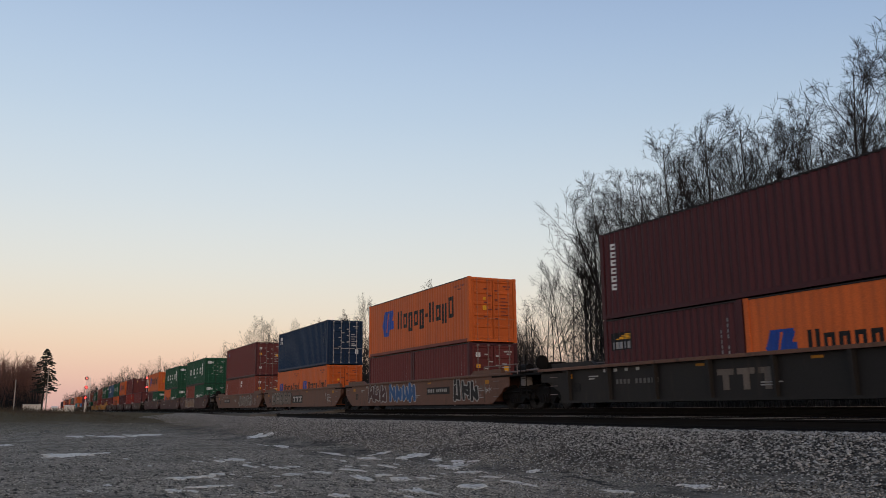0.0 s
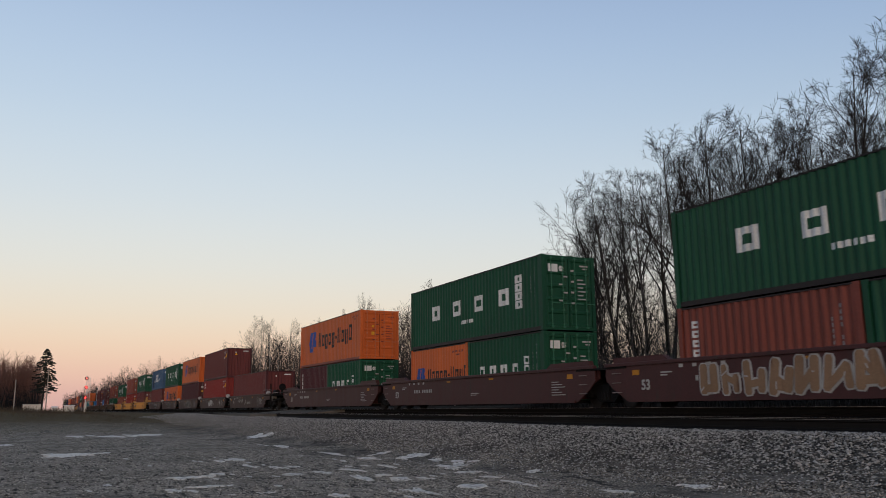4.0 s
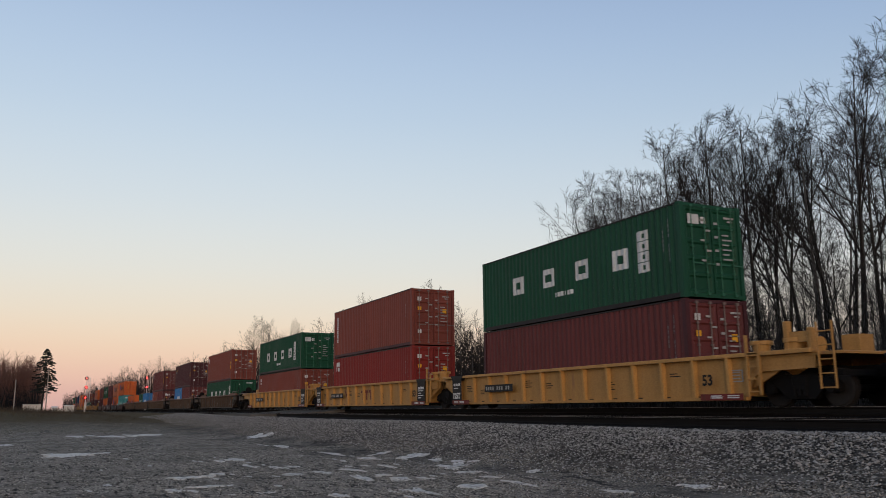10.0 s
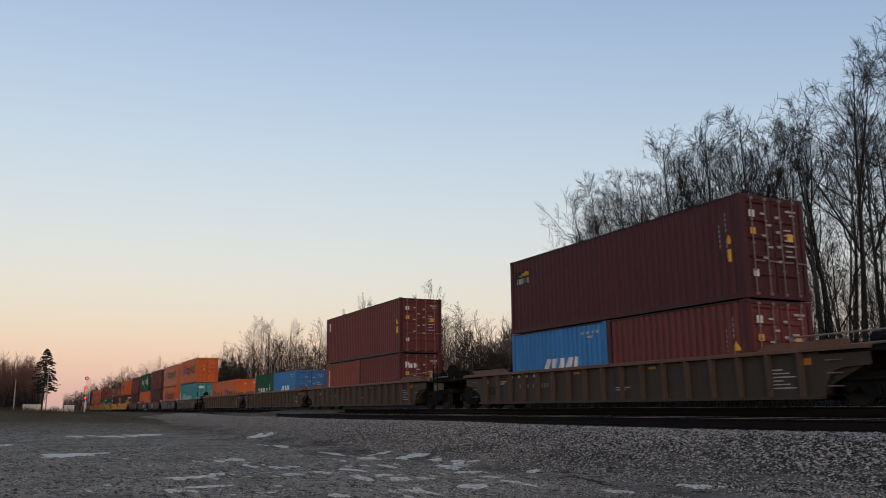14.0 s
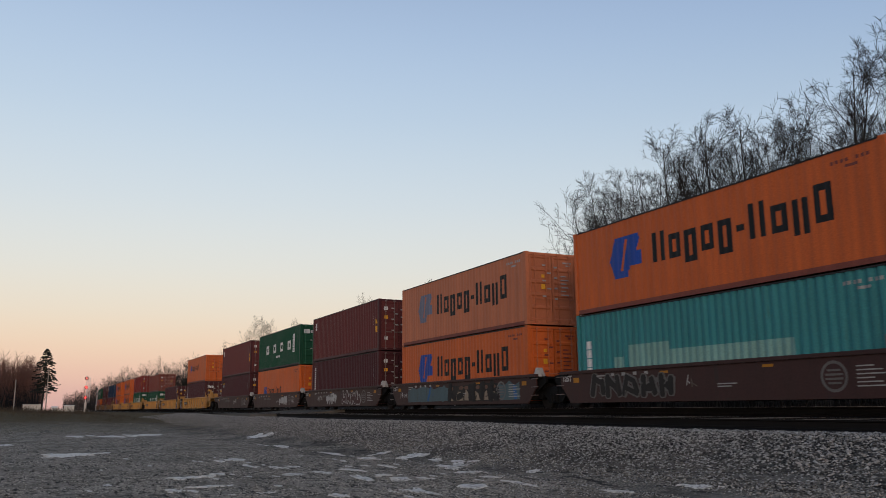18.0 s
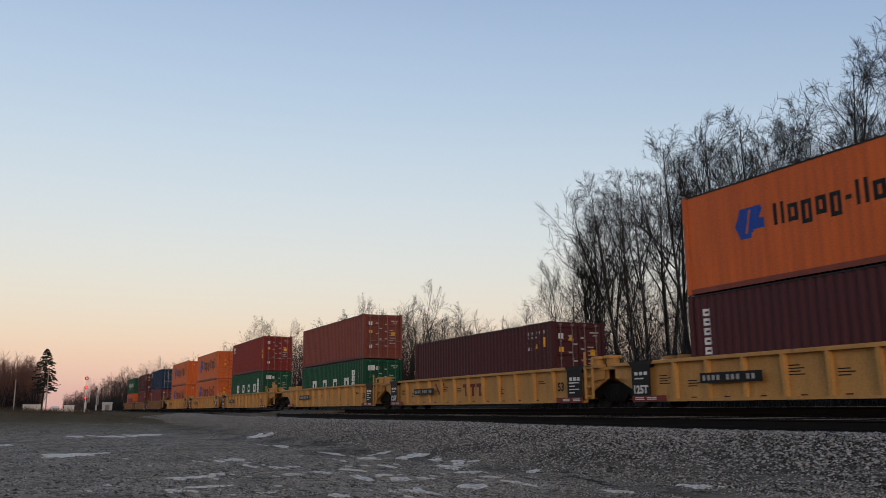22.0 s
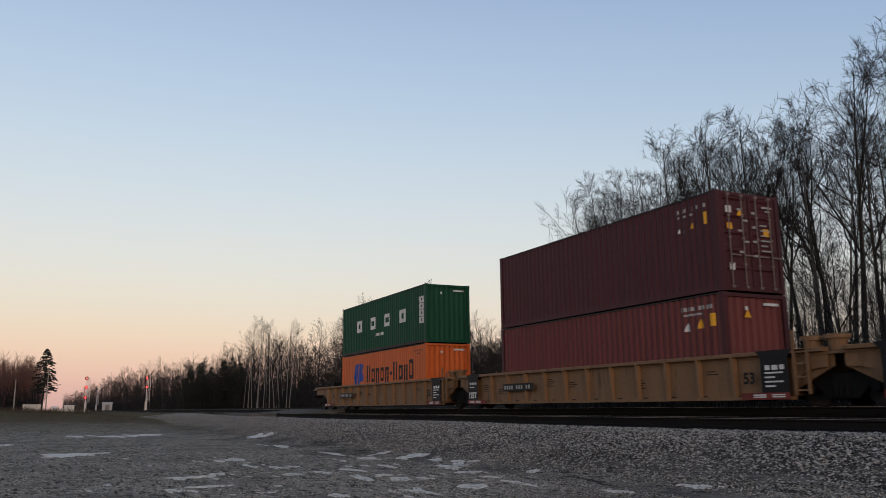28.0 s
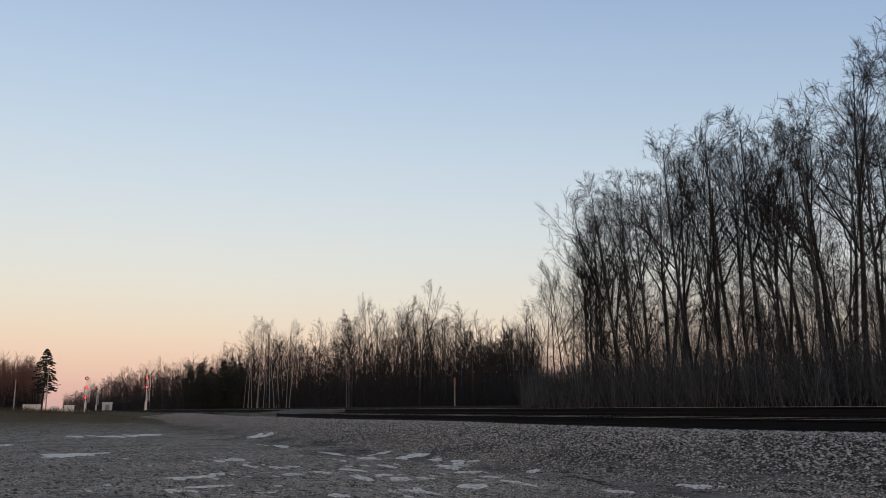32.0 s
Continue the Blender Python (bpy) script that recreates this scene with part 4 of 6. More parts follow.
def well_car(style, feet, back_end, front_end, seed, tag=""):
    """One well unit. back_end, front_end: a coupler there, else the truck is shared with the next unit."""
    rng = random.Random(seed)
    colour, ribs, words = STYLES[style]
    mat = P[colour]
    hw, tr = WELLS[feet]
    top = 1.40 if feet == 53 else 1.26
    root = new("well_car")
    tagged(root, words, "rail car", "cars of the train")
    a = hw + 0.15
    for s in (-1, 1):
        turn = pose(0, 0, 0, 0, 0, 0 if s < 0 else 180)
        ends = (back_end, front_end) if s < 0 else (front_end, back_end)
        me, tc = cached(("ws", feet, style in ("yellow", "ochre"), ribs, *ends), lambda: well_side(feet, top, style, *ends))
        side = part("side_sheet", me, mat, root, at=turn)
        part("top_chord", tc, P["chordrust"] if style in ("ribbrown", "rustbrown", "charcoal") else mat, side)
        if ribs:
            n = 17 if style == "ribbrown" else 8 if style == "charcoal" else 13 if feet == 53 else 10
            for i in range(n):
                part("rib", cached(("rib", top), lambda: rib_mesh(top)), P["ribedge"] if style == "ribbrown" else mat, side, at=pose(-a + 0.45 + (2 * a - 0.9) * i / (n - 1), 0, 0))
    fl = MB()
    fl.box(-hw, hw, -1.36, -1.0, 0.19, 0.27).box(-hw, hw, 1.0, 1.36, 0.19, 0.27)
    for i in range(7):
        x = -hw + 0.3 + (2 * hw - 0.6) * i / 6
        fl.box(x - 0.12, x + 0.12, -1.36, 1.36, 0.18, 0.27)
    part("well_floor", cached(("fl", feet), lambda: fl.mesh("well_floor")), M_STEEL, root)
    for s, coupled in ((-1, back_end), (1, front_end)):
        end = tr + 1.55 if coupled else tr - (0.12 if feet == 53 else 0.55)
        bh = MB()
        bh.box(hw - 0.02, hw + 0.06, -1.34, 1.34, 0.3, top - 0.08)
        beam = MB().box(hw + 0.06, tr + 0.3, -0.32, 0.32, 0.62, 1.02)
        gus = MB()
        for sy in (0.0,):
            gus.add([(hw + 0.06, sy - 0.03, 0.35), (hw + 0.06, sy + 0.03, 0.35), (hw + 0.06, sy + 0.03, top - 0.1), (hw + 0.06, sy - 0.03, top - 0.1),
                    (tr - 0.3, sy - 0.03, 0.95), (tr - 0.3, sy + 0.03, 0.95), (tr - 0.3, sy + 0.03, top - 0.1), (tr - 0.3, sy - 0.03, top - 0.1)],
                   [(0, 1, 2, 3), (4, 7, 6, 5), (0, 4, 5, 1), (3, 2, 6, 7), (0, 3, 7, 4), (1, 5, 6, 2)])
        turn = pose(0, 0, 0, 0, 0, 0 if s > 0 else 180)
        part("bulkhead", cached(("bh", feet), lambda: bh.mesh("bulkhead")), mat if style in ("yellow",) else M_STEEL if feet == 40 else mat, root, at=turn)
        part("stub_beam", cached(("sb", feet), lambda: beam.mesh("stub_beam")), M_STEEL, root, at=turn)
        for sy in (-1.28, -0.5, 0.5, 1.28):
            part("gusset", cached(("gs", feet), lambda: gus.mesh("gusset")), M_STEEL if feet == 40 else mat, root, at=turn @ pose(0, sy, 0))
        if style not in ("yellow", "ochre"):
            for k in range(3):
                part("grab_iron", cached(("gi", feet), lambda: MB().cyl((hw + 0.42, -1.46, 0), (hw + 0.86, -1.46, 0), 0.016, n=6).mesh("grab_iron")), P["barzinc"], root, at=pose(0, 0, 0.48 + 0.3 * k) if s > 0 else pose(-2 * hw - 1.28, 0, 0.48 + 0.3 * k))
            if feet == 53:
                hood = MB()
                hood.add([(hw - 1.75, -1.36, top - 0.01), (hw + 0.9, -1.36, top - 0.01), (hw + 0.9, -1.36, top + 0.17), (hw - 1.45, -1.36, top + 0.17),
                          (hw - 1.75, -1.14, top - 0.01), (hw + 0.9, -1.14, top - 0.01), (hw + 0.9, -1.22, top + 0.17), (hw - 1.45, -1.22, top + 0.17)],
                         [(0, 1, 2, 3), (5, 4, 7, 6), (1, 5, 6, 2), (4, 0, 3, 7), (3, 2, 6, 7)])
                part("end_hood", cached(("hd", s), lambda: hood.mesh("end_hood") if s > 0 else mirrored(hood)), P["chordrust"] if style in ("ribbrown", "rustbrown") else mat, root)
        elif coupled:
            for k, px in enumerate((tr - 0.15, tr + 0.55)):
                part("guide_post", cached(("gp", feet, k), lambda: MB().bevel_box(px - 0.07, px + 0.07, -1.30, -1.12, top - 0.1, top + 0.72 - 0.2 * k, 0.02).mesh("guide_post")), mat, root, at=turn)
            part("guide_plate", cached(("gl", feet), lambda: MB().box(tr - 0.08, tr + 0.48, -1.25, -1.17, top + 0.18, top + 0.44).mesh("guide_plate")), mat, root, at=turn)
        dk = MB()
        dk.bevel_box(hw + 0.2, end, -1.42, 1.42, top - 0.17, top - 0.10, 0.02)
        part("deck", cached(("dk", feet, coupled), lambda: dk.mesh("deck")), mat if style in ("yellow", "ochre") else M_STEEL, root, at=turn)
        if coupled:
            cp = MB()
            cp.box(tr + 0.3, tr + 1.55, -0.18, 0.18, 0.68, 0.98).bevel_box(tr + 1.5, tr + 1.98, -0.16, 0.18, 0.70, 1.02, 0.05)
            cp.box(tr + 1.35, tr + 1.5, -1.40, 1.40, 0.72, 0.86)
            part("coupler", cached(("cp", feet), lambda: cp.mesh("coupler")), M_STEEL, root, at=turn)
            ld = MB()
            for lx in (0.0, 0.42):
                ld.cyl((tr + 0.95 + lx, -1.50, 0.42), (tr + 0.95 + lx, -1.50, 2.0), 0.025, n=6)
            for k in range(5):
                ld.cyl((tr + 0.95, -1.50, 0.45 + 0.33 * k), (tr + 1.37, -1.50, 0.45 + 0.33 * k), 0.018, n=6)
            part("ladder", cached(("ld", feet), lambda: ld.mesh("ladder")), P["yellow"] if style in ("yellow", "ochre") else M_STEEL, root, at=turn)
            bc = MB()
            bc.cyl((tr - 0.4, -0.75, top + 0.13), (tr + 0.45, -0.75, top + 0.13), 0.19, n=14)
            bc.box(tr - 0.3, tr + 0.35, -1.1, -0.4, top - 0.1, top - 0.02).box(tr + 0.6, tr + 1.1, -0.2, 0.3, top - 0.1, top + 0.35)
            part("brake_reservoir", cached(("bc", feet), lambda: bc.mesh("brake_reservoir")), M_STEEL if style != "yellow" else mat, root, at=turn)
            if style not in ("yellow", "ochre"):
                for k, (y0, z0, r) in enumerate(((-1.2, 0.62, 0.03), (-1.05, top + 0.02, 0.035), (-0.6, 0.5, 0.045))):
                    part("air_pipe", cached(("ap", feet, k), lambda: MB().cyl((tr - 0.9, y0, z0), (tr + 1.5, y0, z0 + 0.04), r, n=8).mesh("air_pipe")), M_BAR if k == 1 else M_STEEL, root, at=turn)
                part("valve_box", cached(("vb", feet), lambda: MB().bevel_box(tr + 0.55, tr + 0.95, -1.3, -0.95, top - 0.55, top - 0.2, 0.03).mesh("valve_box")), P["faint"], root, at=turn)
                part("handrail", cached(("hr", feet), lambda: MB().cyl((hw - 0.6, -1.3, top + 0.30), (tr + 0.4, -1.3, top + 0.30), 0.022, n=8).cyl((hw - 0.6, -1.3, top), (hw - 0.6, -1.3, top + 0.30), 0.022, n=8).cyl((tr + 0.4, -1.3, top - 0.1), (tr + 0.4, -1.3, top + 0.30), 0.022, n=8).mesh("handrail")), M_BAR, root, "worn steel handrail", turn)
            if s > 0 and style not in ("yellow", "ochre"):
                hb = MB()
                hb.cyl((tr + 1.0, -0.55, 1.75), (tr + 1.06, -0.55, 1.75), 0.28, n=16).box(tr + 0.85, tr + 1.0, -0.62, -0.48, top - 0.1, 1.85)
                part("hand_brake", cached(("hb", feet), lambda: hb.mesh("hand_brake")), M_STEEL, root, at=turn)
        if style in ("yellow", "ochre") and feet == 53:
            for i, px in enumerate((hw + 0.62, hw + 1.32) if not coupled else (hw + 0.5, hw + 1.6)):
                pd = MB().cyl((px, -1.06, top - 0.1), (px, -1.06, top + 0.22), 0.20, 0.23, 14).cyl((px, -1.06, top + 0.20), (px, -1.06, top + 0.30), 0.30, 0.30, 16)
                part("container_guide", cached(("pd", coupled, i), lambda: pd.mesh("container_guide")), mat, root, at=turn)
        elif feet == 40:
            cone = MB().cyl((hw + 0.45, -1.12, top - 0.1), (hw + 0.45, -1.12, top + 0.24), 0.24, 0.13, 14)
            part("container_guide", cached("cone", lambda: cone.mesh("container_guide")), P["stencil"], root, "dull white cone guide", turn)
    truck_on(root, -tr)
    if front_end:
        truck_on(root, tr)
    # stencils and plates
    white = P["white"]
    if style in ("yellow", "ochre"):
        part("number_board", cached("nb", lambda: plates([(-hw + 2.7, -hw + 4.9, 0.66, 0.94)], -1.562).mesh("board")), P["black"], root)
        small(part("number_marking", cached("nbb", lambda: plates([(-hw + 2.8 + 0.175 * i, -hw + 2.9 + 0.175 * i, 0.73, 0.87) for i in range(11) if i not in (4, 8)], -1.568).mesh("bars")), P["stencil"], root))
        if not back_end:
            part("load_board", cached("lbd", lambda: plates([(-hw - 0.24, -hw + 0.62, 0.36, 1.30)], -1.562).mesh("board")), P["black"], root, "black stencil board")
            small(part("board_marking", cached("lba", lambda: plates([(-hw - 0.10 + 0.22 * i, -hw + 0.04 + 0.22 * i, 0.98, 1.08) for i in range(3)] + [(-hw - 0.1, -hw + 0.3, 0.86, 0.90)], -1.568).mesh("bars")), white, root))
            stencil("125T", 0.33, white, root, -hw - 0.20, -1.570, 0.44)
        if not front_end:
            part("load_board", cached("lbe", lambda: plates([(hw - 0.62, hw + 0.24, 0.36, 1.30)], -1.562).mesh("board")), P["black"], root, "black stencil board")
            small(part("board_marking", cached("lbb", lambda: plates([(hw - 0.48, hw - 0.33, 0.92, 1.04), (hw - 0.26, hw - 0.08, 0.92, 1.04), (hw - 0.02, hw + 0.12, 0.92, 1.04)] + [(hw - 0.5, hw - 0.18 + 0.25 * (i % 2), 0.5 + 0.11 * i, 0.54 + 0.11 * i) for i in range(4)], -1.568).mesh("bars")), white, root))
        else:
            small(part("board_marking", cached("lbc", lambda: plates([(hw - 0.42, hw + 0.12, 0.66, 0.69), (hw - 0.42, hw + 0.12, 0.95, 0.98), (hw - 0.42, hw - 0.39, 0.69, 0.95), (hw + 0.09, hw + 0.12, 0.69, 0.95)] + [(hw - 0.32, hw + 0.02, 0.74 + 0.08 * i, 0.77 + 0.08 * i) for i in range(3)], -1.412).mesh("bars")), P["stencil"], root))
        for e, coupled in ((-1, back_end), (1, front_end)):
            if coupled:
                continue
            xa, xb = sorted((e * (hw - 0.66), e * (hw + 0.30)))
            part("black_cap_plate", cached(("bcp", e), lambda: MB().prism_y([(xa + 0.08, 1.2), (xb - 0.08, 1.2), (xb + 0.1, 1.408), (xa - 0.1, 1.408)], -1.575, -1.28).mesh("cap_plate")), P["black"], root)
        small(part("drain_slot", cached("drn", lambda: plates([(-hw + 0.9 + 1.25 * i, -hw + 1.1 + 1.25 * i, 0.275, 0.305) for i in range(13)]).mesh("slots")), P["black"], root))
        part("step_ladder", cached("yld", lambda: yard_ladder(hw + 0.42, 1.85)), mat, root)
        stencil("53", 0.40, P["black"], root, hw - 1.22, -1.562, 0.60)
        small(part("small_stencil", cached("sms", lambda: plates([(x, x + 0.34 + 0.12 * (k % 2), z - 0.075 * k, z + 0.028 - 0.075 * k) for x, z, n in ((-hw + 0.85, 0.92, 4), (-hw + 2.05, 0.74, 3), (-hw + 5.6, 1.0, 4), (-1.15, 0.86, 3), (2.4, 0.8, 4), (hw - 2.7, 0.95, 2)) for k in range(n)]).mesh("bars")), P["black"], root))
        for e in (-1, 1):
            xa, xb = sorted((e * (hw - 1.3), e * (hw + 0.24)))
            part("red_sill_plate", cached(("rsp", e), lambda: plates([(xa, xb, 0.19, 0.36)], -1.572).mesh("plate")), P["redsill"], root)
        small(part("small_stencil", cached("rsw", lambda: plates([(x, x + 0.4, z, z + 0.03) for x in (hw - 0.9, hw - 0.3, -hw - 0.1, -hw + 0.45) for z in (0.24, 0.29)], -1.578).mesh("bars")), white, root))
        if "big" in tag:
            for i in range(3):
                part("letter_block", cached(("big", i), lambda: plates(strokes("bbo"[i], -0.4 + 0.62 * i, 0.52, 0.18 if i < 2 else 0.5, 0.52, 0.14) + strokes("b", -0.6 + 0.62 * i, 0.90, 0.5, 0.14, 0.14)).mesh("letter_block")), P["redsill"], root)
            for k, (xa, za, xb, zb) in enumerate(((-3.35, 1.12, -2.95, 0.66), (-2.95, 0.66, -2.5, 1.12))):
                part("painted_mark", cached(("vm", k), lambda: MB().prism_y(slab(xa, za, xb, zb, 0.11), -1.409, -1.402).mesh("painted_mark")), P["redsill"], root)
    else:
        stencil("53" if feet == 53 else "125T", 0.42 if feet == 53 else 0.26, P["stencil"] if style not in ("rustbrown", "ribbrown", "charcoal") else P["black"], root, -hw + 0.5 if feet == 53 else -hw - 0.55, -1.41, 0.55 if feet == 53 else 0.92)
        for i, r in enumerate([(-hw + 0.1, -hw + 0.42, top - 0.40, top - 0.24), (hw - 0.35, hw - 0.03, top - 0.40, top - 0.24), (-1.7, -1.35, top - 0.25, top - 0.18), (2.2, 2.55, top - 0.25, top - 0.18)]):
            part("reflector", cached(("ref", feet, i), lambda: plates([r], -1.408).mesh("reflector")), P["reflect"], root)
        nx = -5.3 if feet == 53 else -hw + 3.2
        if "numright" in tag:
            nx = 2.2
        if style == "rustbrown":
            part("number_board", cached(("nbo", nx), lambda: plates([(nx - 0.12, nx + 2.3, 0.66, 0.98)], -1.4065).mesh("board")), P["black"], root, "black number board")
        if "board" in tag:
            part("mark_board", plates([(-1.14, 1.35, 0.46, 0.98)], -1.4072).mesh("board"), P["black"], root, "black board with white block shapes")
            for i in range(3):
                part("letter_block", plates([(-0.95 + 0.75 * i, -0.32 + 0.75 * i, 0.80, 0.90), (-0.74 + 0.75 * i, -0.52 + 0.75 * i, 0.55, 0.80)], -1.412).mesh("block"), P["rim"], root)
        if style == "charcoal":
            for i in range(3):
                part("letter_block", plates([(-0.9 + 0.72 * i, -0.3 + 0.72 * i, 0.86, 1.02), (-0.7 + 0.72 * i, -0.48 + 0.72 * i, 0.46, 0.86)], -1.408).mesh("block"), P["spraygrey"], root, "faded grey block shape")
        if "wash" not in tag:
            small(part("number_marking", cached(("nu", feet, nx), lambda: plates([(nx + 0.19 * i, nx + 0.11 + 0.19 * i, 0.75, 0.90) for i in range(11) if i != 4], -1.412).mesh("bars")), P["stencil" if style in ("rustbrown", "darkred") else "faint"], root))
        small(part("small_stencil", cached(("ss", feet), lambda: plates([(hw - 1.35, hw - 0.5 - 0.2 * (i % 3), 0.45 + 0.09 * i, 0.48 + 0.09 * i) for i in range(6)] + [(-hw + 1.4, -hw + 1.9, 1.02, 1.06), (-hw + 1.4, -hw + 1.7, 0.94, 0.98)] + [(-hw + 2.2 + 0.55 * i, -hw + 2.36 + 0.55 * i, top - 0.25, top - 0.15) for i in range(4)] + [(0.6, 1.3, 0.62, 0.65), (0.6, 1.1, 0.55, 0.58)], -1.408).mesh("bars")), P["stencil"], root))
        if feet == 40:
            ring = MB()
            for i in range(24):
                a0, a1 = i * math.pi / 12, (i + 1) * math.pi / 12
                q = [(hw - 1.95 + f * math.sin(a), 0.70 - f * math.cos(a)) for f, a in ((0.37, a0), (0.37, a1), (0.30, a1), (0.30, a0))]
                ring.add([(x, -1.407, z) for x, z in q], [(0, 1, 2, 3)])
            for i in range(4):
                ring.box(hw - 2.13 - 0.06 * (i in (1, 2)), hw - 1.77 + 0.06 * (i in (1, 2)), -1.408, -1.402, 0.52 + 0.1 * i, 0.57 + 0.1 * i)
            small(part("round_emblem", cached("emb", lambda: ring.mesh("emblem")), P["faint"], root))
    if "spray" in tag:
        for w in tag.split("+")[1:]:
            c, x, width = w.split(":")
            spray(root, rng, c, float(x), float(width), 0.32, 1.27 if feet == 53 else 1.08)
    return root


# ---- the train: centre of each unit at the start, style, well length, couplers, lower boxes, upper boxes ----
HI, LO = 2.896, 2.591
c40 = lambda k, H=HI, d=True, e="": (k, 40, H, d, e)
c20 = lambda k, H=LO, d=True, e="": (k, 20, H, d, e)
TRAIN = [
    (-16.1, "charcoal", 53, True, True, "", [c20("plum", LO, True, "beacon"), c20("hapag")], [c40("plum", HI, True, "upright")]),
    (-37.85, "rustbrown", 53, False, True, "numright spray+wine:-5.7:2.7+blue:-2.6:3.4+black:4.8:2.5+tag:7.4:0.9", [c20("maroon"), c20("maroon")], [c40("hapag")]),
    (-57.6, "rustbrown", 53, False, False, "board spray+silver:-7.0:5.7+tag:6.4:0.8", [c20("hapag"), c20("hapag")], [c40("navy", HI, True, "corner")]),
    (-77.3, "rustbrown", 53, True, False, "spray+pale:1.0:5.2+tag:-1.2:1.6", [c20("brown", LO, True, "upright"), c20("brown", LO, True, "corner")], [c40("maroon", HI, True, "dot")]),
    (-101.25, "darkred", 53, False, True, "spray+tan:-5.2:6.6", [c20("brown", LO, True, "upright"), c20("uasc")], [c40("uasc")]),
    (-120.65, "darkred", 53, False, False, "", [c20("hapag"), c20("uasc")], [c40("uasc")]),
    (-140.2, "darkred", 53, True, False, "", [c20("plum", LO, True, "upright"), c20("uasc")], [c40("hapag")]),
    (-162.2, "oxide", 40, False, True, "spray+tag:-5.2:1.1+tag:-3.2:2.2+tag:-0.6:2.8", [c40("maroon", HI, False)], []),
    (-178.0, "oxide", 40, False, False, "spray+cloud:-1.8:2.2+tag:3.2:1.2", [c40("cai", HI, False, "corner plate")], [c40("maroon", HI, False, "plate")]),
    (-193.5, "oxide", 40, False, False, "spray+tag:-2.3:0.8+black:-1.2:3.5+tag:2.5:0.8", [c40("plum")], [c40("hapag", HI, False)]),
    (-209.15, "oxide", 40, False, False, "spray+black:-1.2:2.6+tag:-2.6:0.9", [c40("hapag", HI)], [c40("uasc")]),
    (-224.5, "oxide", 40, True, False, "spray+tag:-1.6:0.6+black:-0.4:2.6+tag:2.3:0.7", [c40("maroon", HI, True, "warn")], [c40("dal")]),
    (-246.15, "yellow", 53, False, True, "", [c40("maroon", HI)], [c40("uasc")]),
    (-265.85, "yellow", 53, False, False, "big", [c40("cai", HI, True, "corner")], [c40("brown", HI, True, "upright")]),
    (-285.4, "yellow", 53, True, False, "", [c40("brown", LO, True, "small_mark")], [c40("uasc", LO)]),
    (-308.95, "ribbrown", 53, True, True, "", [c40("uasc", LO, False)], [c40("brown", HI, True, "small_mark warn")]),
    (-332.55, "ribbrown", 53, True, True, "", [c20("dal20"), c20("maroon", LO, True, "warn")], [c40("plum", HI, True, "beacon warn")]),
    (-356.1, "ribbrown", 53, False, True, "", [c20("brown", LO, True, "upright"), c20("maroon", LO, True, "tex")], [c40("maroon", HI, True, "small_mark warn")]),
    (-375.4, "ribbrown", 53, False, False, "", [c20("uasc"), c20("dal20")], []),
    (-395.05, "ribbrown", 53, True, False, "", [c20("hapag", LO, False), c20("hapag", LO, False)], []),
    (-416.85, "oxide", 40, False, True, "spray+soot:-5.2:4.2+tag:-0.6:0.5", [c40("teal")], [c40("hapag")]),
    (-432.3, "oxide", 40, False, False, "spray+tag:-5.9:1.0+wash:-4.9:4.5+cream:-0.4:4.5+wash:4.2:1.5", [c40("hapag")], [c40("peach")]),
    (-447.8, "oxide", 40, False, False, "spray+tag:-4.2:1.2+cloud:-2.4:2.0+wine:0.6:3.2", [c40("plum", HI, True, "upright")], [c40("maroon", HI, True, "small_mark warn")]),
    (-463.15, "oxide", 40, False, False, "spray+cloud:1.5:2.2", [c40("hapag", HI, True, "small")], [c40("uasc")]),
    (-478.5, "oxide", 40, True, False, "spray+tag:0.6:1.4", [c40("plum", HI, True, "beacon")], [c40("maroon", HI, True, "small_mark warn")]),
    (-500.0, "yellow", 53, False, True, "", [c40("plum", HI, True, "tex upright")], [c40("hapag", HI, True, "small high")]),
    (-519.4, "yellow", 53, False, False, "big", [c40("plum", HI, True, "plate")], []),
    (-538.9, "yellow", 53, True, False, "", [c40("uasc", LO)], [c40("brown", LO)]),
    (-562.5, "yellow", 53, False, True, "", [c40("uasc", HI)], [c40("cai", HI, True, "corner warn")]),
    (-582.0, "yellow", 53, False, False, "big", [c40("hapag")], [c40("hapag")]),
    (-601.55, "yellow", 53, True, False, "", [c40("hapag", HI, False)], [c40("hapag", HI, False)]),
    (-624.6, "ochre", 53, False, True, "", [c40("maroon", HI, True, "upright")], [c40("navy", HI, True, "corner")]),
    (-643.9, "ochre", 53, False, False, "", [c40("maroon", HI, False, "plate")], [c40("plum", HI, True, "plate")]),
    (-663.4, "ochre", 53, True, False, "", [c40("hapag", HI, False)], [c40("uasc", HI, False)]),
]

MOVING = []


def build_train():
    for k, (x, style, feet, back, front, tag, lower, upper) in enumerate(TRAIN):
        car = well_car(style, feet, back, front, 100 + k, tag)
        MOVING.append((car, x, FAR_Y, FAR_RAIL))
        z = FAR_RAIL + 0.27
        step = 0.0
        for level in (lower, upper):
            if not level:
                continue
            for i, (kind, ft, H, door, extra) in enumerate(level):
                box = container(kind, ft, H, door, extra)
                dx = 0.0 if ft == 40 else (-3.06, 3.06)[i]
                MOVING.append((box, x + dx, FAR_Y, z + step))
            step += level[0][2] + 0.028


def motions():
    for thing, x, y, z in MOVING:
        walk(thing, [(0, pose(x, y, z)), (32, pose(x + SPEED * 32, y, z))])


build_train()


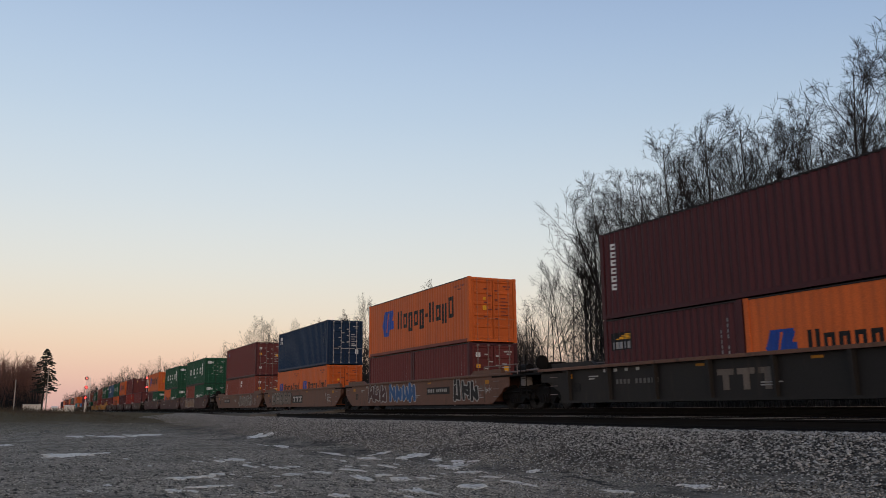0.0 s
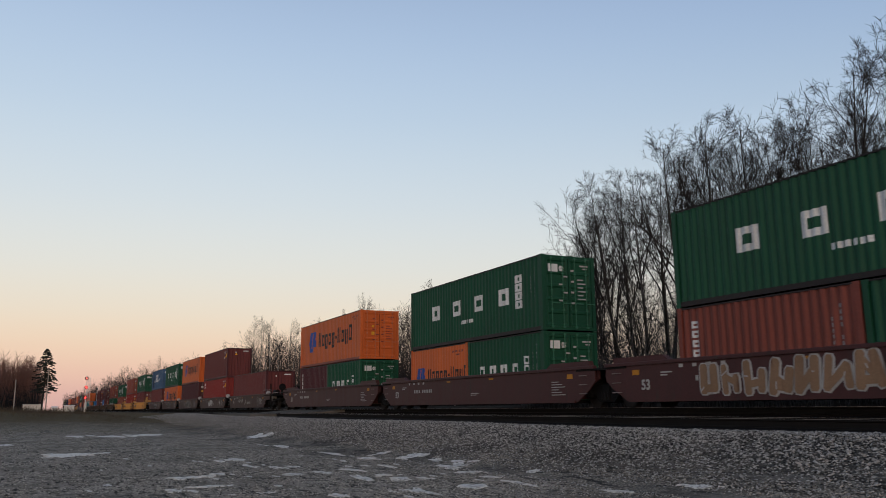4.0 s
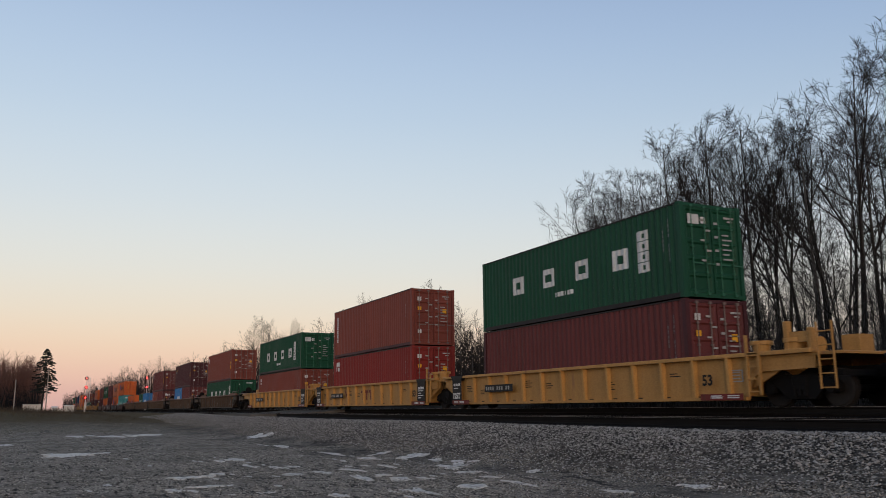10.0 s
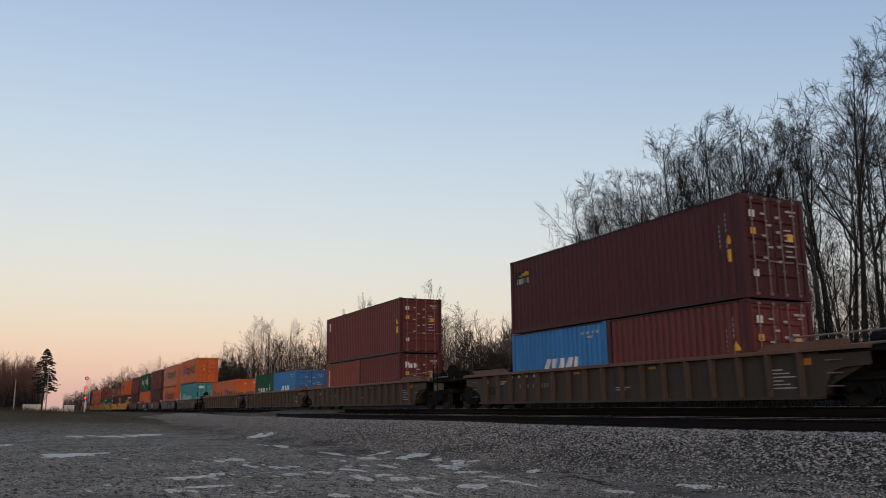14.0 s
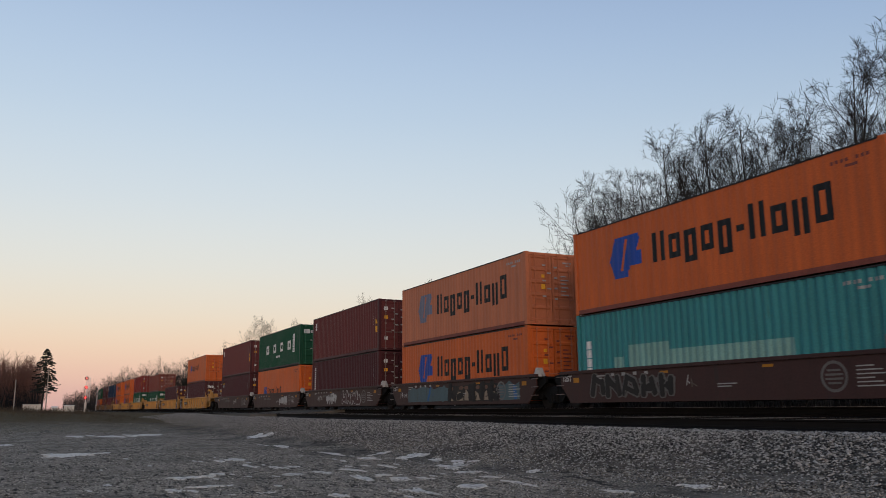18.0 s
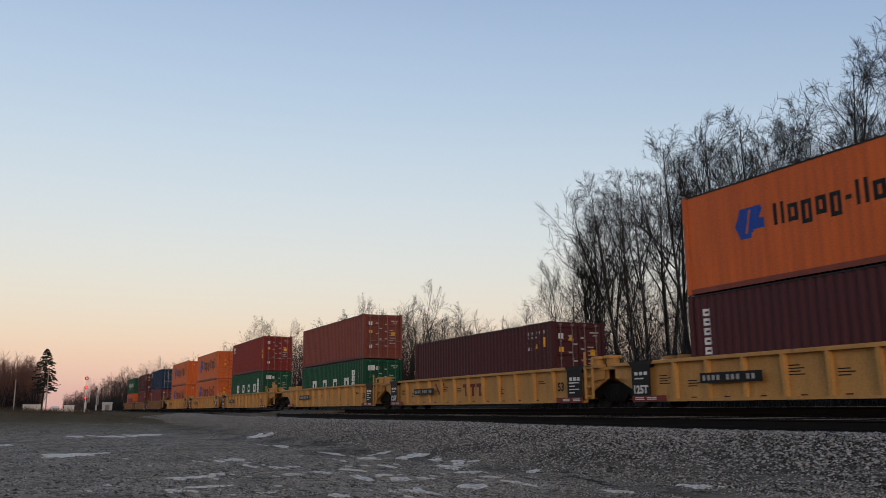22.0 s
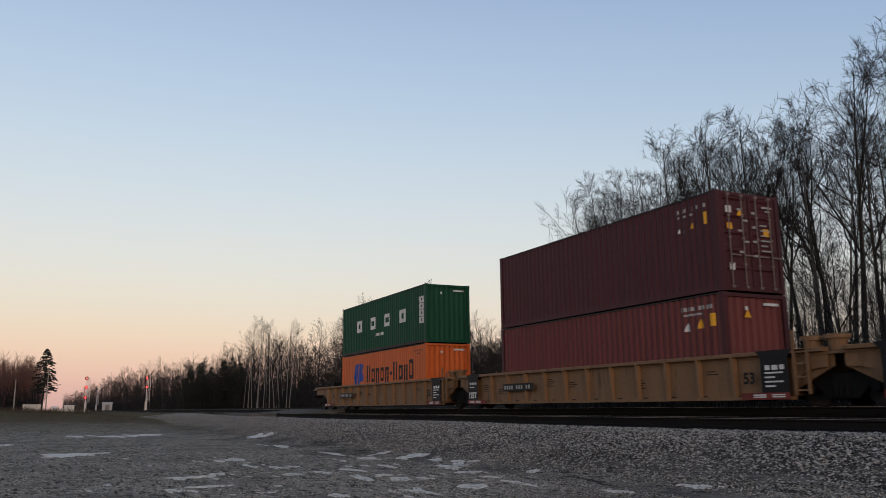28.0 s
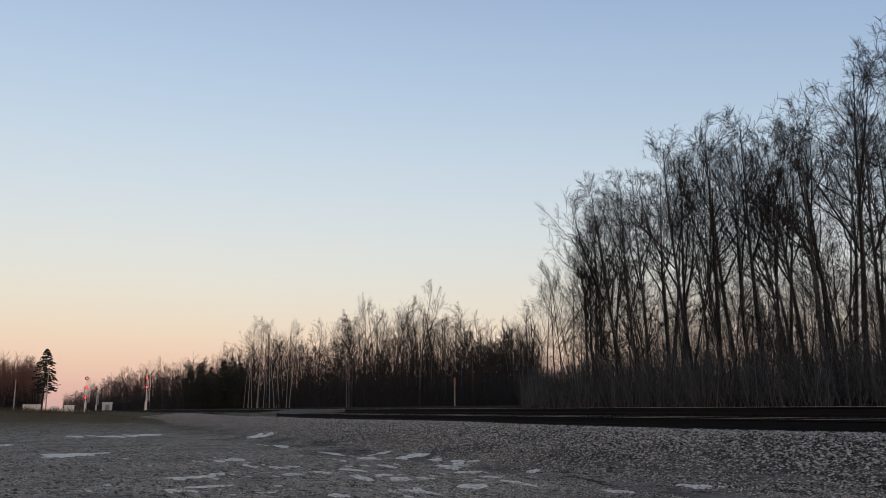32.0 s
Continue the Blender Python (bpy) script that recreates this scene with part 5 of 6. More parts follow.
# ---- tracks ----
def rail_mesh(x0, x1):
    prof = [(-0.068, 0), (0.068, 0), (0.068, 0.012), (0.012, 0.035), (0.010, 0.13), (0.036, 0.145), (0.036, 0.172), (0.026, 0.178), (-0.026, 0.178), (-0.036, 0.172), (-0.036, 0.145), (-0.010, 0.13), (-0.012, 0.035), (-0.068, 0.012)]
    n = len(prof)
    mb = MB()
    mb.add([(x0, y, z) for y, z in prof] + [(x1, y, z) for y, z in prof],
           [(i, n + i, n + (i + 1) % n, (i + 1) % n) for i in range(n)] + [tuple(range(n)), tuple(range(2 * n - 1, n - 1, -1))])
    return mb.mesh("rail")


def build_track(y, top, words):
    root = new("railway_track")
    root.location = (0, y, top)
    tagged(root, words, "railway track", kind="structure")
    for s in (-1, 1):
        part("rail", cached("rail", lambda: rail_mesh(-1200, 300)), M_RAIL, root, at=pose(0, s * 0.753, -0.178))
        part("rail_head", cached("head", lambda: MB().box(-1200, 300, -0.020, 0.020, 0.0, 0.003).mesh("rail_head")), M_HEAD, root, "polished running surface", pose(0, s * 0.753, 0))
    tie = cached("tie", lambda: MB().bevel_box(-0.115, 0.115, -1.30, 1.30, -0.36, -0.185, 0.012).mesh("tie"))
    rng = random.Random(int(y))
    for i in range(150):
        part("tie", tie, M_TIE, root, at=pose(-62 + 0.53 * i, rng.uniform(-0.04, 0.04), rng.uniform(-0.008, 0.004), 0, 0, rng.uniform(-1, 1)))
    rest = MB()
    for i in range(260):
        x = -62 - 0.53 * (i + 1)
        rest.box(x - 0.115, x + 0.115, -1.3, 1.3, -0.36, -0.185)
    tagged(part("ties", rest, M_TIE, root), kind="stuff")


build_track(NEAR_Y, NEAR_RAIL, "empty track with worn steel rails on dark wooden ties")
build_track(FAR_Y, FAR_RAIL, "main track with steel rails on dark wooden ties under the train")


# ---- bare trees ----
def island_material(name, dark, light, rough=0.85):
    m = bpy.data.materials.new(name)
    m.use_nodes = True
    n, l = m.node_tree.nodes, m.node_tree.links
    b = n["Principled BSDF"]
    b.inputs["Roughness"].default_value = rough
    b.inputs["Specular IOR Level"].default_value = 0.3
    g = n.new("ShaderNodeNewGeometry")
    mx = n.new("ShaderNodeMix")
    mx.data_type = "RGBA"
    mx.inputs[6].default_value, mx.inputs[7].default_value = (*dark, 1), (*light, 1)
    l.new(g.outputs["Random Per Island"], mx.inputs["Factor"])
    tc = n.new("ShaderNodeTexCoord")
    tx = n.new("ShaderNodeTexNoise")
    tx.inputs["Scale"].default_value = 90
    l.new(tc.outputs["Object"], tx.inputs[0])
    mu = n.new("ShaderNodeMix")
    mu.data_type, mu.blend_type = "RGBA", "OVERLAY"
    mu.inputs["Factor"].default_value = 0.6
    l.new(mx.outputs[2], mu.inputs[6])
    l.new(tx.outputs[0], mu.inputs[7])
    l.new(mu.outputs[2], b.inputs["Base Color"])
    return m


M_BARK = material("grey_brown_bark", (0.034, 0.030, 0.027), 0.9, 0, 0.35, 6, 40, 0.6, (0.055, 0.050, 0.045), 0.3, (3, 3, 0.5), 0.3, spec=0.2)
M_TWIG = material("dark_twigs", (0.017, 0.0145, 0.0135), 0.9, 0, 0.3, 4, 30, 0.0, None, 0, (1, 1, 1), 0.3, spec=0.2)
M_BRUSH = island_material("grey_brown_brush", (0.010, 0.009, 0.0085), (0.085, 0.077, 0.070), 0.9)
M_ASH = material("pale_grey_bark", (0.075, 0.069, 0.063), 0.9, 0, 0.35, 6, 40, 0.5, (0.07, 0.06, 0.05), 0.4, (3, 3, 0.5), 0.2, spec=0.2)
# brown twigs with the red of the last sunlight mixed into their colour
M_SUNSET_TWIG = material("sunset_tinted_twigs", (0.15, 0.074, 0.055), 0.9, 0, 0.3, 0.2, 30, 0.0, None, 0, (1, 1, 1), 0.2, spec=0.2)
M_BIRCH = material("pale_birch_bark", (0.145, 0.136, 0.127), 0.8, 0, 0.25, 7, 30, 0.3, (0.06, 0.05, 0.045), 0.35, (1, 1, 4), 0.15, spec=0.2)
M_HAZEL = material("hazel_brown_twigs", (0.042, 0.032, 0.027), 0.9, 0, 0.3, 0.3, 30, 0.0, None, 0, (1, 1, 1), 0.3, spec=0.2)
M_NEEDLE = material("dark_conifer_needles", (0.019, 0.021, 0.016), 0.85, 0, 0.35, 5, 30, 0.0, None, 0, (1, 1, 1), 0.2, spec=0.2)


def limb(mb, pts, radii, sides):
    """A tapering bent tube through the points."""
    k = len(mb.v)
    n = len(pts)
    d = (pts[-1] - pts[0]).normalized()
    s = d.cross(Vector((0.3, 0.2, 1)) if abs(d.z) < 0.9 else Vector((1, 0.2, 0))).normalized()
    t = s.cross(d)
    for p, r in zip(pts, radii):
        for i in range(sides):
            a = 2 * math.pi * i / sides
            mb.v.append(tuple(p + (s * math.cos(a) + t * math.sin(a)) * r))
    for j in range(n - 1):
        for i in range(sides):
            a, b = k + j * sides + i, k + j * sides + (i + 1) % sides
            mb.f.append((a, b, b + sides, a + sides))


def grow(rng, start, way, length, r0, r1, n, rise, wander):
    pts, p, d = [start.copy()], start.copy(), way.normalized()
    for i in range(n):
        d = (d + Vector((rng.gauss(0, wander), rng.gauss(0, wander), rng.gauss(0, wander) + rise))).normalized()
        p = p + d * (length / n)
        pts.append(p.copy())
    return pts, [r0 + (r1 - r0) * i / n for i in range(n + 1)]


def point_on(pts, u):
    x = u * (len(pts) - 1)
    i = min(int(x), len(pts) - 2)
    return pts[i].lerp(pts[i + 1], x - i), (pts[i + 1] - pts[i]).normalized()


def side_way(rng, d, angle):
    s = d.cross(Vector((rng.uniform(-1, 1), rng.uniform(-1, 1), rng.uniform(-1, 1)))).normalized()
    return d * math.cos(angle) + s * math.sin(angle)


def bare_tree(seed, height, clear, leaders, depth, least, fork=0.0, girth=0.0098, low=26):
    """An upright stem whose leaders rise steeply and fork again and again into fine straight twigs; short shoots low on the stem. fork: where it splits in two."""
    rng = random.Random(seed)
    trunk, crown = MB(), MB()

    def shoot(q, d, ln, r, level):
        path, rr = grow(rng, q, d, ln, r, max(least * 0.7, r * 0.35), (6, 3, 2, 1)[level], (0.045, 0.02, 0.012, 0.0)[level], (0.065, 0.07, 0.06, 0.05)[level])
        limb(crown, path, rr, 5 if r > 0.03 else 3)
        if level < depth:
            kids = (6, 4, 3)[level]
            for j in range(kids):
                u = 0.18 + 0.82 * (j + rng.random()) / kids
                q2, d2 = point_on(path, u)
                shoot(q2, side_way(rng, d2, rng.uniform(0.42, 0.95)), max(0.3, ln * rng.uniform(0.32, 0.56) * (1.2 - 0.5 * u)), max(least, r * 0.58 * (1.1 - 0.5 * u)), level + 1)

    def dress(pts, rad, h, first, count):
        for i in range(count):
            u = first + (0.985 - first) * ((i + rng.random()) / count) ** 0.85
            q, d = point_on(pts, u)
            r = max(least, rad[min(int(u * (len(rad) - 1)), len(rad) - 1)] * rng.uniform(0.44, 0.70))
            shoot(q, side_way(rng, d, rng.uniform(0.5, 1.05) - 0.3 * u), h * ((1 - u) * rng.uniform(0.34, 0.62) + 0.075), r, 0)

    base_r = girth * height
    a = rng.uniform(0, 2 * math.pi)
    pts, rad = grow(rng, Vector((0, 0, -0.3)), Vector((math.cos(a) * 0.03, math.sin(a) * 0.03, 1)), height * 0.96, base_r, 0.014, 14, 0.03, 0.022)
    rad[0] = base_r * 1.35
    limb(trunk, pts, rad, 8)
    dress(pts, rad, height, clear, leaders)
    if fork:
        q, d = point_on(pts, fork)
        arm, ar = grow(rng, q, side_way(rng, d, rng.uniform(0.28, 0.42)), height * (0.93 - fork), base_r * (1 - fork) * 0.85, 0.012, 9, 0.05, 0.03)
        limb(crown, arm, ar, 7)
        dress(arm, ar, height * 0.72, 0.25, int(leaders * 0.6))
    for i in range(low):
        q, d = point_on(pts, rng.uniform(0.05, clear + 0.2))
        shoot(q, side_way(rng, d, rng.uniform(0.9, 1.45)), height * rng.uniform(0.06, 0.18), 0.014, min(depth, 2) if rng.random() < 0.6 else 1)
    return trunk.mesh("trunk", True), crown.mesh("crown", True)


NEAR_TREES = [bare_tree(k, 15.0, c, n, 3, 0.0078, f, 0.0098, 28) for k, c, n, f in ((11, .44, 10, .42), (12, .46, 14, 0), (13, .38, 14, 0), (14, .48, 11, .5), (15, .42, 13, 0))]
SLIM_TREES = [bare_tree(k, 15.0, c, 11, 2, 0.0095, 0, 0.0056, 14) for k, c in ((21, .3), (22, .42))]
FAR_TREES = [bare_tree(k, 15.0, c, n, 2, 0.011, f, 0.0072, 8) for k, c, n, f in ((31, .30, 13, 0), (32, .26, 13, 0), (33, .36, 12, .45))]
BIRCHES = [bare_tree(k, 15.0, 0.4, 10, 2, 0.009, 0, 0.0056, 6) for k in (41, 42)]


def plant(shapes, k, x, y, height, rng, bark=None, name="bare_tree", words="leafless grey-brown deciduous tree at the wood's edge", twig=None, lean=3.0):
    root = new(name)
    tagged(root, words, "tree", "trees of the wood")
    s = height / 15.0
    root.matrix_basis = pose(x, y, ground_height(x, y), rng.gauss(0, lean), rng.gauss(0, lean), rng.uniform(0, 360))
    for nm, me, mat in (("trunk", shapes[k][0], bark or M_BARK), ("crown", shapes[k][1], twig or M_TWIG)):
        o = part(nm, me, mat, root)
        o.scale = (s, s, s)
    return root


def spot(angle, dist):
    """A place by its bearing from the far end of the track, in degrees towards the wood, and its distance."""
    a = radians(angle)
    return -math.cos(a) * dist, math.sin(a) * dist


def build_woods():
    rng = random.Random(5)
    # the near wood across the track: bearing, distance across the track, height of the trees that make its skyline
    edge = [(35.9, 30, 10.9), (36.5, 29, 11.4), (37.1, 30, 13.0), (38.6, 29, 14.0), (40.1, 30, 13.8), (41.5, 28, 12.5), (43.1, 29, 14.2), (44.6, 28, 14.4),
            (45.8, 30, 14.7), (47.2, 28.5, 14.3), (48.8, 29.5, 12.1), (50.1, 28, 12.2), (51.2, 27.5, 12.7), (53.2, 29, 14.8), (54.3, 30, 13.6), (55.0, 31, 13.0),
            (36.4, 32, 13.4), (39.4, 32.5, 15.3), (42.4, 32, 15.0), (46.5, 32, 14.2), (49.5, 32, 12.2), (51.8, 32, 14.0)]
    for k, (a, y, h) in enumerate(edge):
        plant(NEAR_TREES, (k * 3 + 1) % 5, -y / math.tan(radians(a)), y, h * 0.94, rng, M_BARK if k % 4 else M_ASH, lean=1.8)
    plant(NEAR_TREES, 0, -14.9, 24.6, 12.3, rng, M_BARK, lean=1)
    # slender trees at its near corner and between the large ones
    for a, y, h in ((32.4, 30, 7.2), (33.1, 31, 8.8), (33.8, 29, 9.2), (34.5, 31, 9.6), (35.2, 28, 9.6)):
        plant(SLIM_TREES, int(h * 10) % 2, -y / math.tan(radians(a)), y, h, rng, M_BARK, words="slender leafless tree at the corner of the wood", lean=3)
    skyline = lambda a, y: float(np.interp(a, [e[0] for e in edge[:16]], [e[2] / e[1] for e in edge[:16]])) * y
    for i in range(15):
        a = 35 + 21 * (i + rng.random()) / 15
        y = rng.uniform(26.5, 36)
        plant(SLIM_TREES, i % 2, -y / math.tan(radians(a)), y, skyline(a, y) * rng.uniform(0.6, 0.88), rng, M_BARK if rng.random() < 0.7 else M_ASH, lean=3)
    for i in range(8):
        a = 34.6 + 22 * (i + rng.random()) / 8
        y = 32 + 14 * rng.random() ** 1.2
        plant(NEAR_TREES, rng.randrange(5), -y / math.tan(radians(a)), y, skyline(a, y) * rng.uniform(0.7, 0.9), rng, M_BARK if rng.random() < 0.8 else M_ASH)
    for i in range(8):
        y = rng.uniform(27, 45)
        plant(NEAR_TREES, rng.randrange(5), rng.uniform(-0.52 * y, 12), y, rng.uniform(11, 14), rng, M_BARK)
    for i in range(11):
        y = rng.uniform(46, 75)
        plant(FAR_TREES, rng.randrange(3), rng.uniform(-1.25 * y, -0.5 * y), y, rng.uniform(11, 14), rng, words="leafless tree deep in the near wood")
    # saplings along its edge
    for i in range(60):
        y = rng.uniform(24.8, 35)
        x = rng.uniform(-1.46 * y, -0.5 * y)
        plant(FAR_TREES, rng.randrange(3), x, y, rng.uniform(3.5, 8.0), rng, M_BARK if rng.random() < 0.8 else M_ASH, "sapling", "thin leafless sapling in front of the wood", lean=7)
    # the woods further down the line
    knots = [(1.6, 700), (3, 420), (4.8, 290), (8.7, 215), (13, 165), (17, 145), (21, 125), (25, 118), (30, 108), (33, 105)]
    for i in range(118):
        a = 3.5 + 29.7 * (i + rng.random()) / 118
        d = float(np.interp(a, [k[0] for k in knots], [k[1] for k in knots])) + 70 * rng.random() ** 1.3
        x, y = spot(a, d)
        h = rng.uniform(13, 17.5) * (0.74 if a > 27.5 else 1.14 if 20 < a < 25.5 else 0.92 if a > 17 else 0.86)
        plant(FAR_TREES, rng.randrange(3), x, y, h, rng, M_ASH if rng.random() < 0.25 else M_BARK, words="leafless deciduous tree in the wood down the line", twig=M_HAZEL)
    for i in range(24):
        x, y = spot(12.6 + 3.2 * (i + rng.random()) / 14 if i < 14 else rng.uniform(17, 33), rng.uniform(128, 165) if i < 14 else rng.uniform(102, 125))
        plant(BIRCHES, i % 2, x, y, rng.uniform(11.5, 16.5) if i < 14 else rng.uniform(9, 13), rng, M_BIRCH if i < 14 else M_ASH, words="slender leafless birch with a pale trunk", twig=M_TWIG, lean=2)
    # the wood on the camera's side, far off
    for i in range(40):
        a = 0.1 - 10.5 * (i + rng.random()) / 40
        d = 225 + 60 * rng.random()
        x, y = spot(a, d)
        plant(FAR_TREES, rng.randrange(3), x, y, rng.uniform(12.0, 15.5), rng, words="leafless tree in the wood beyond the lot, twigs tinted sunset red", twig=M_SUNSET_TWIG)


build_woods()


def conifer_meshes(seed, height, wide, gaps):
    """Trunk and tiers of drooping boughs with many needle sprays."""
    rng = random.Random(seed)
    trunk, crown = MB(), MB()
    limb(trunk, [Vector((0, 0, -0.2)), Vector((0.05, 0, height * 0.5)), Vector((0, 0, height))], [height * 0.014, height * 0.009, 0.02], 7)
    tiers = int(height * 1.7)
    for i in range(tiers):
        u = (i + 0.5) / tiers
        z = height * ((0.3 if gaps else 0.05) + (0.69 if gaps else 0.93) * u)
        r = wide * (1 - u ** 1.6) ** 0.8 * rng.uniform(0.7, 1.1) + 0.25
        for b in range(9):
            if rng.random() < gaps + 0.35 * max(0, noise.noise((z * 0.6, seed, 1.5))):
                continue
            a = rng.uniform(0, 2 * math.pi)
            d = Vector((math.cos(a), math.sin(a), 0.05))
            z1 = z + rng.uniform(-0.35, 0.35)
            rr = r * rng.uniform(0.55, 1.15)
            pts = [Vector((0, 0, z1)), Vector((0, 0, z1)) + d * rr * 0.55 + Vector((0, 0, 0.12)), Vector((0, 0, z1)) + d * rr + Vector((0, 0, rng.uniform(-0.2, 0.12) * rr))]
            limb(crown, pts, [0.03, 0.02, 0.008], 3)
            for s in range(14):
                q, w = point_on(pts, rng.uniform(0.25, 1.0))
                side = Vector((-w.y, w.x, 0)) * rng.choice((-1, 1)) + w * rng.uniform(0.2, 1) + Vector((0, 0, rng.uniform(-0.6, 0.2)))
                side.normalize()
                ln = rng.uniform(0.35, 0.8) * (0.5 + 0.5 * r / wide)
                up = side.cross(Vector((rng.uniform(-1, 1), rng.uniform(-1, 1), 1))).normalized() * 0.10
                k = len(crown.v)
                crown.v += [tuple(q - up), tuple(q + side * ln * 0.5 - up * 1.6), tuple(q + side * ln), tuple(q + side * ln * 0.5 + up * 1.6), tuple(q + up), tuple(q + side * ln * 0.5 + Vector((0, 0, 0.1)))]
                crown.f += [(k, k + 1, k + 5), (k + 1, k + 2, k + 5), (k + 2, k + 3, k + 5), (k + 3, k + 4, k + 5), (k + 4, k, k + 5), (k, k + 4, k + 3, k + 2, k + 1)]
    return trunk.mesh("trunk", True), crown.mesh("crown")


SPRUCES = [conifer_meshes(3, 15.0, 3.0, 0.14), conifer_meshes(4, 15.0, 4.6, 0.0)]


def build_conifers():
    rng = random.Random(8)
    x, y = spot(0.38, 190)
    plant(SPRUCES, 0, x, y, 12.8, rng, M_BARK, "spruce_tree", "tall dark spruce with ragged drooping boughs", M_NEEDLE, 1)
    for a, d, h in ((9.2, 190, 10), (9.8, 186, 11.5), (10.5, 184, 10.0), (11.2, 178, 11.5), (11.8, 176, 12), (12.4, 172, 10.5), (10.1, 176, 8), (11.5, 170, 8.5), (8.8, 196, 8), (9.5, 180, 7), (10.8, 176, 8), (12.1, 168, 7.5), (12.6, 166, 8.5), (9.0, 186, 6.5), (11.0, 170, 6)):
        x, y = spot(a, d)
        plant(SPRUCES, 1, x, y, h * 0.86, rng, M_BARK, "spruce_tree", "dark conifer in front of the bare wood", M_NEEDLE, 1)


build_conifers()


def brush(name, words, places, seed, tall, shoots, twigs, girth, colour, spread=0.24):
    """Brush of tapering stems with side twigs, too many to count, joined."""
    rng = np.random.default_rng(seed)
    places = np.array(places)
    floor = np.array([ground_height(x, y) for x, y in places])
    root = np.repeat(np.column_stack([places, floor - 0.05]), shoots, 0)
    n = len(root)
    root[:, :2] += rng.normal(0, 0.1 * tall ** 0.5, (n, 2))
    way = np.column_stack([rng.normal(0, spread, (n, 2)), np.ones(n)])
    way /= np.linalg.norm(way, axis=1)[:, None]
    ln = tall * rng.uniform(0.4, 1.1, n)
    thick = girth * (0.5 + 0.6 * ln / tall)
    at = np.repeat(np.arange(n), twigs)
    u = rng.uniform(0.1, 0.97, len(at))
    t_root = root[at] + way[at] * (ln[at] * u)[:, None]
    t_way = way[at] * 0.75 + rng.normal(0, 0.55, (len(at), 3)) + (0, 0, 0.15)
    t_way /= np.linalg.norm(t_way, axis=1)[:, None]
    t_len = ln[at] * rng.uniform(0.1, 0.34, len(at)) * (1.15 - 0.5 * u)
    p = np.vstack([root, t_root])
    d = np.vstack([way, t_way]) * np.concatenate([ln, t_len])[:, None]
    r = np.concatenate([thick, thick[at] * 0.5 * (1.1 - 0.5 * u)])[:, None]
    side = np.cross(d, rng.normal(0, 1, d.shape))
    side /= np.linalg.norm(side, axis=1)[:, None]
    other = np.cross(side, d)
    other /= np.linalg.norm(other, axis=1)[:, None]
    ring = [p + r * (side * math.cos(a) + other * math.sin(a)) for a in (0, 2.094, 4.189)]
    v = np.stack(ring + [p + d], 1).reshape(-1, 3)
    f = (np.array([(0, 1, 3), (1, 2, 3), (2, 0, 3)])[None] + 4 * np.arange(len(p))[:, None, None]).reshape(-1, 3)
    return tagged(part(name, triangles(name, v, f), colour), words, "brush", kind="stuff")


def triangles(name, v, f):
    """A mesh from arrays of vertices and triangles."""
    me = bpy.data.meshes.new(name)
    me.vertices.add(len(v))
    me.vertices.foreach_set("co", v.ravel())
    me.loops.add(len(f) * 3)
    me.loops.foreach_set("vertex_index", f.ravel().astype(np.int32))
    me.polygons.add(len(f))
    me.polygons.foreach_set("loop_start", np.arange(0, len(f) * 3, 3, dtype=np.int32))
    me.update(calc_edges=True)
    return me


def wood_mass(name, words, places, seed, low, high, mat, thick=1.0):
    """Far wood: many stems with ascending boughs, too many to count."""
    rng = random.Random(seed)
    mb = MB()
    for x, y in places:
        h = rng.uniform(low, high)
        z = ground_height(x, y) - 0.2
        pts, rad = grow(rng, Vector((x, y, z)), Vector((rng.gauss(0, 0.05), rng.gauss(0, 0.05), 1)), h, 0.0075 * h * thick, 0.02, 3, 0.05, 0.05)
        limb(mb, pts, rad, 3)
        for j in range(11):
            u = rng.uniform(0.15, 0.97)
            q, d = point_on(pts, u)
            p2, r2 = grow(rng, q, side_way(rng, d, rng.uniform(0.35, 0.9)), h * rng.uniform(0.12, 0.26) * (1.2 - 0.5 * u), 0.035 * thick, 0.012, 1, 0.05, 0.1)
            limb(mb, p2, r2, 3)
            for k in range(3):
                q3, d3 = point_on(p2, rng.uniform(0.3, 1.0))
                p3, r3 = grow(rng, q3, side_way(rng, d3, rng.uniform(0.3, 0.8)), h * rng.uniform(0.05, 0.12), 0.02 * thick, 0.010, 1, 0.05, 0.1)
                limb(mb, p3, r3, 3)
    return tagged(part(name, mb.mesh(name, True), mat), words, "wood", kind="stuff")


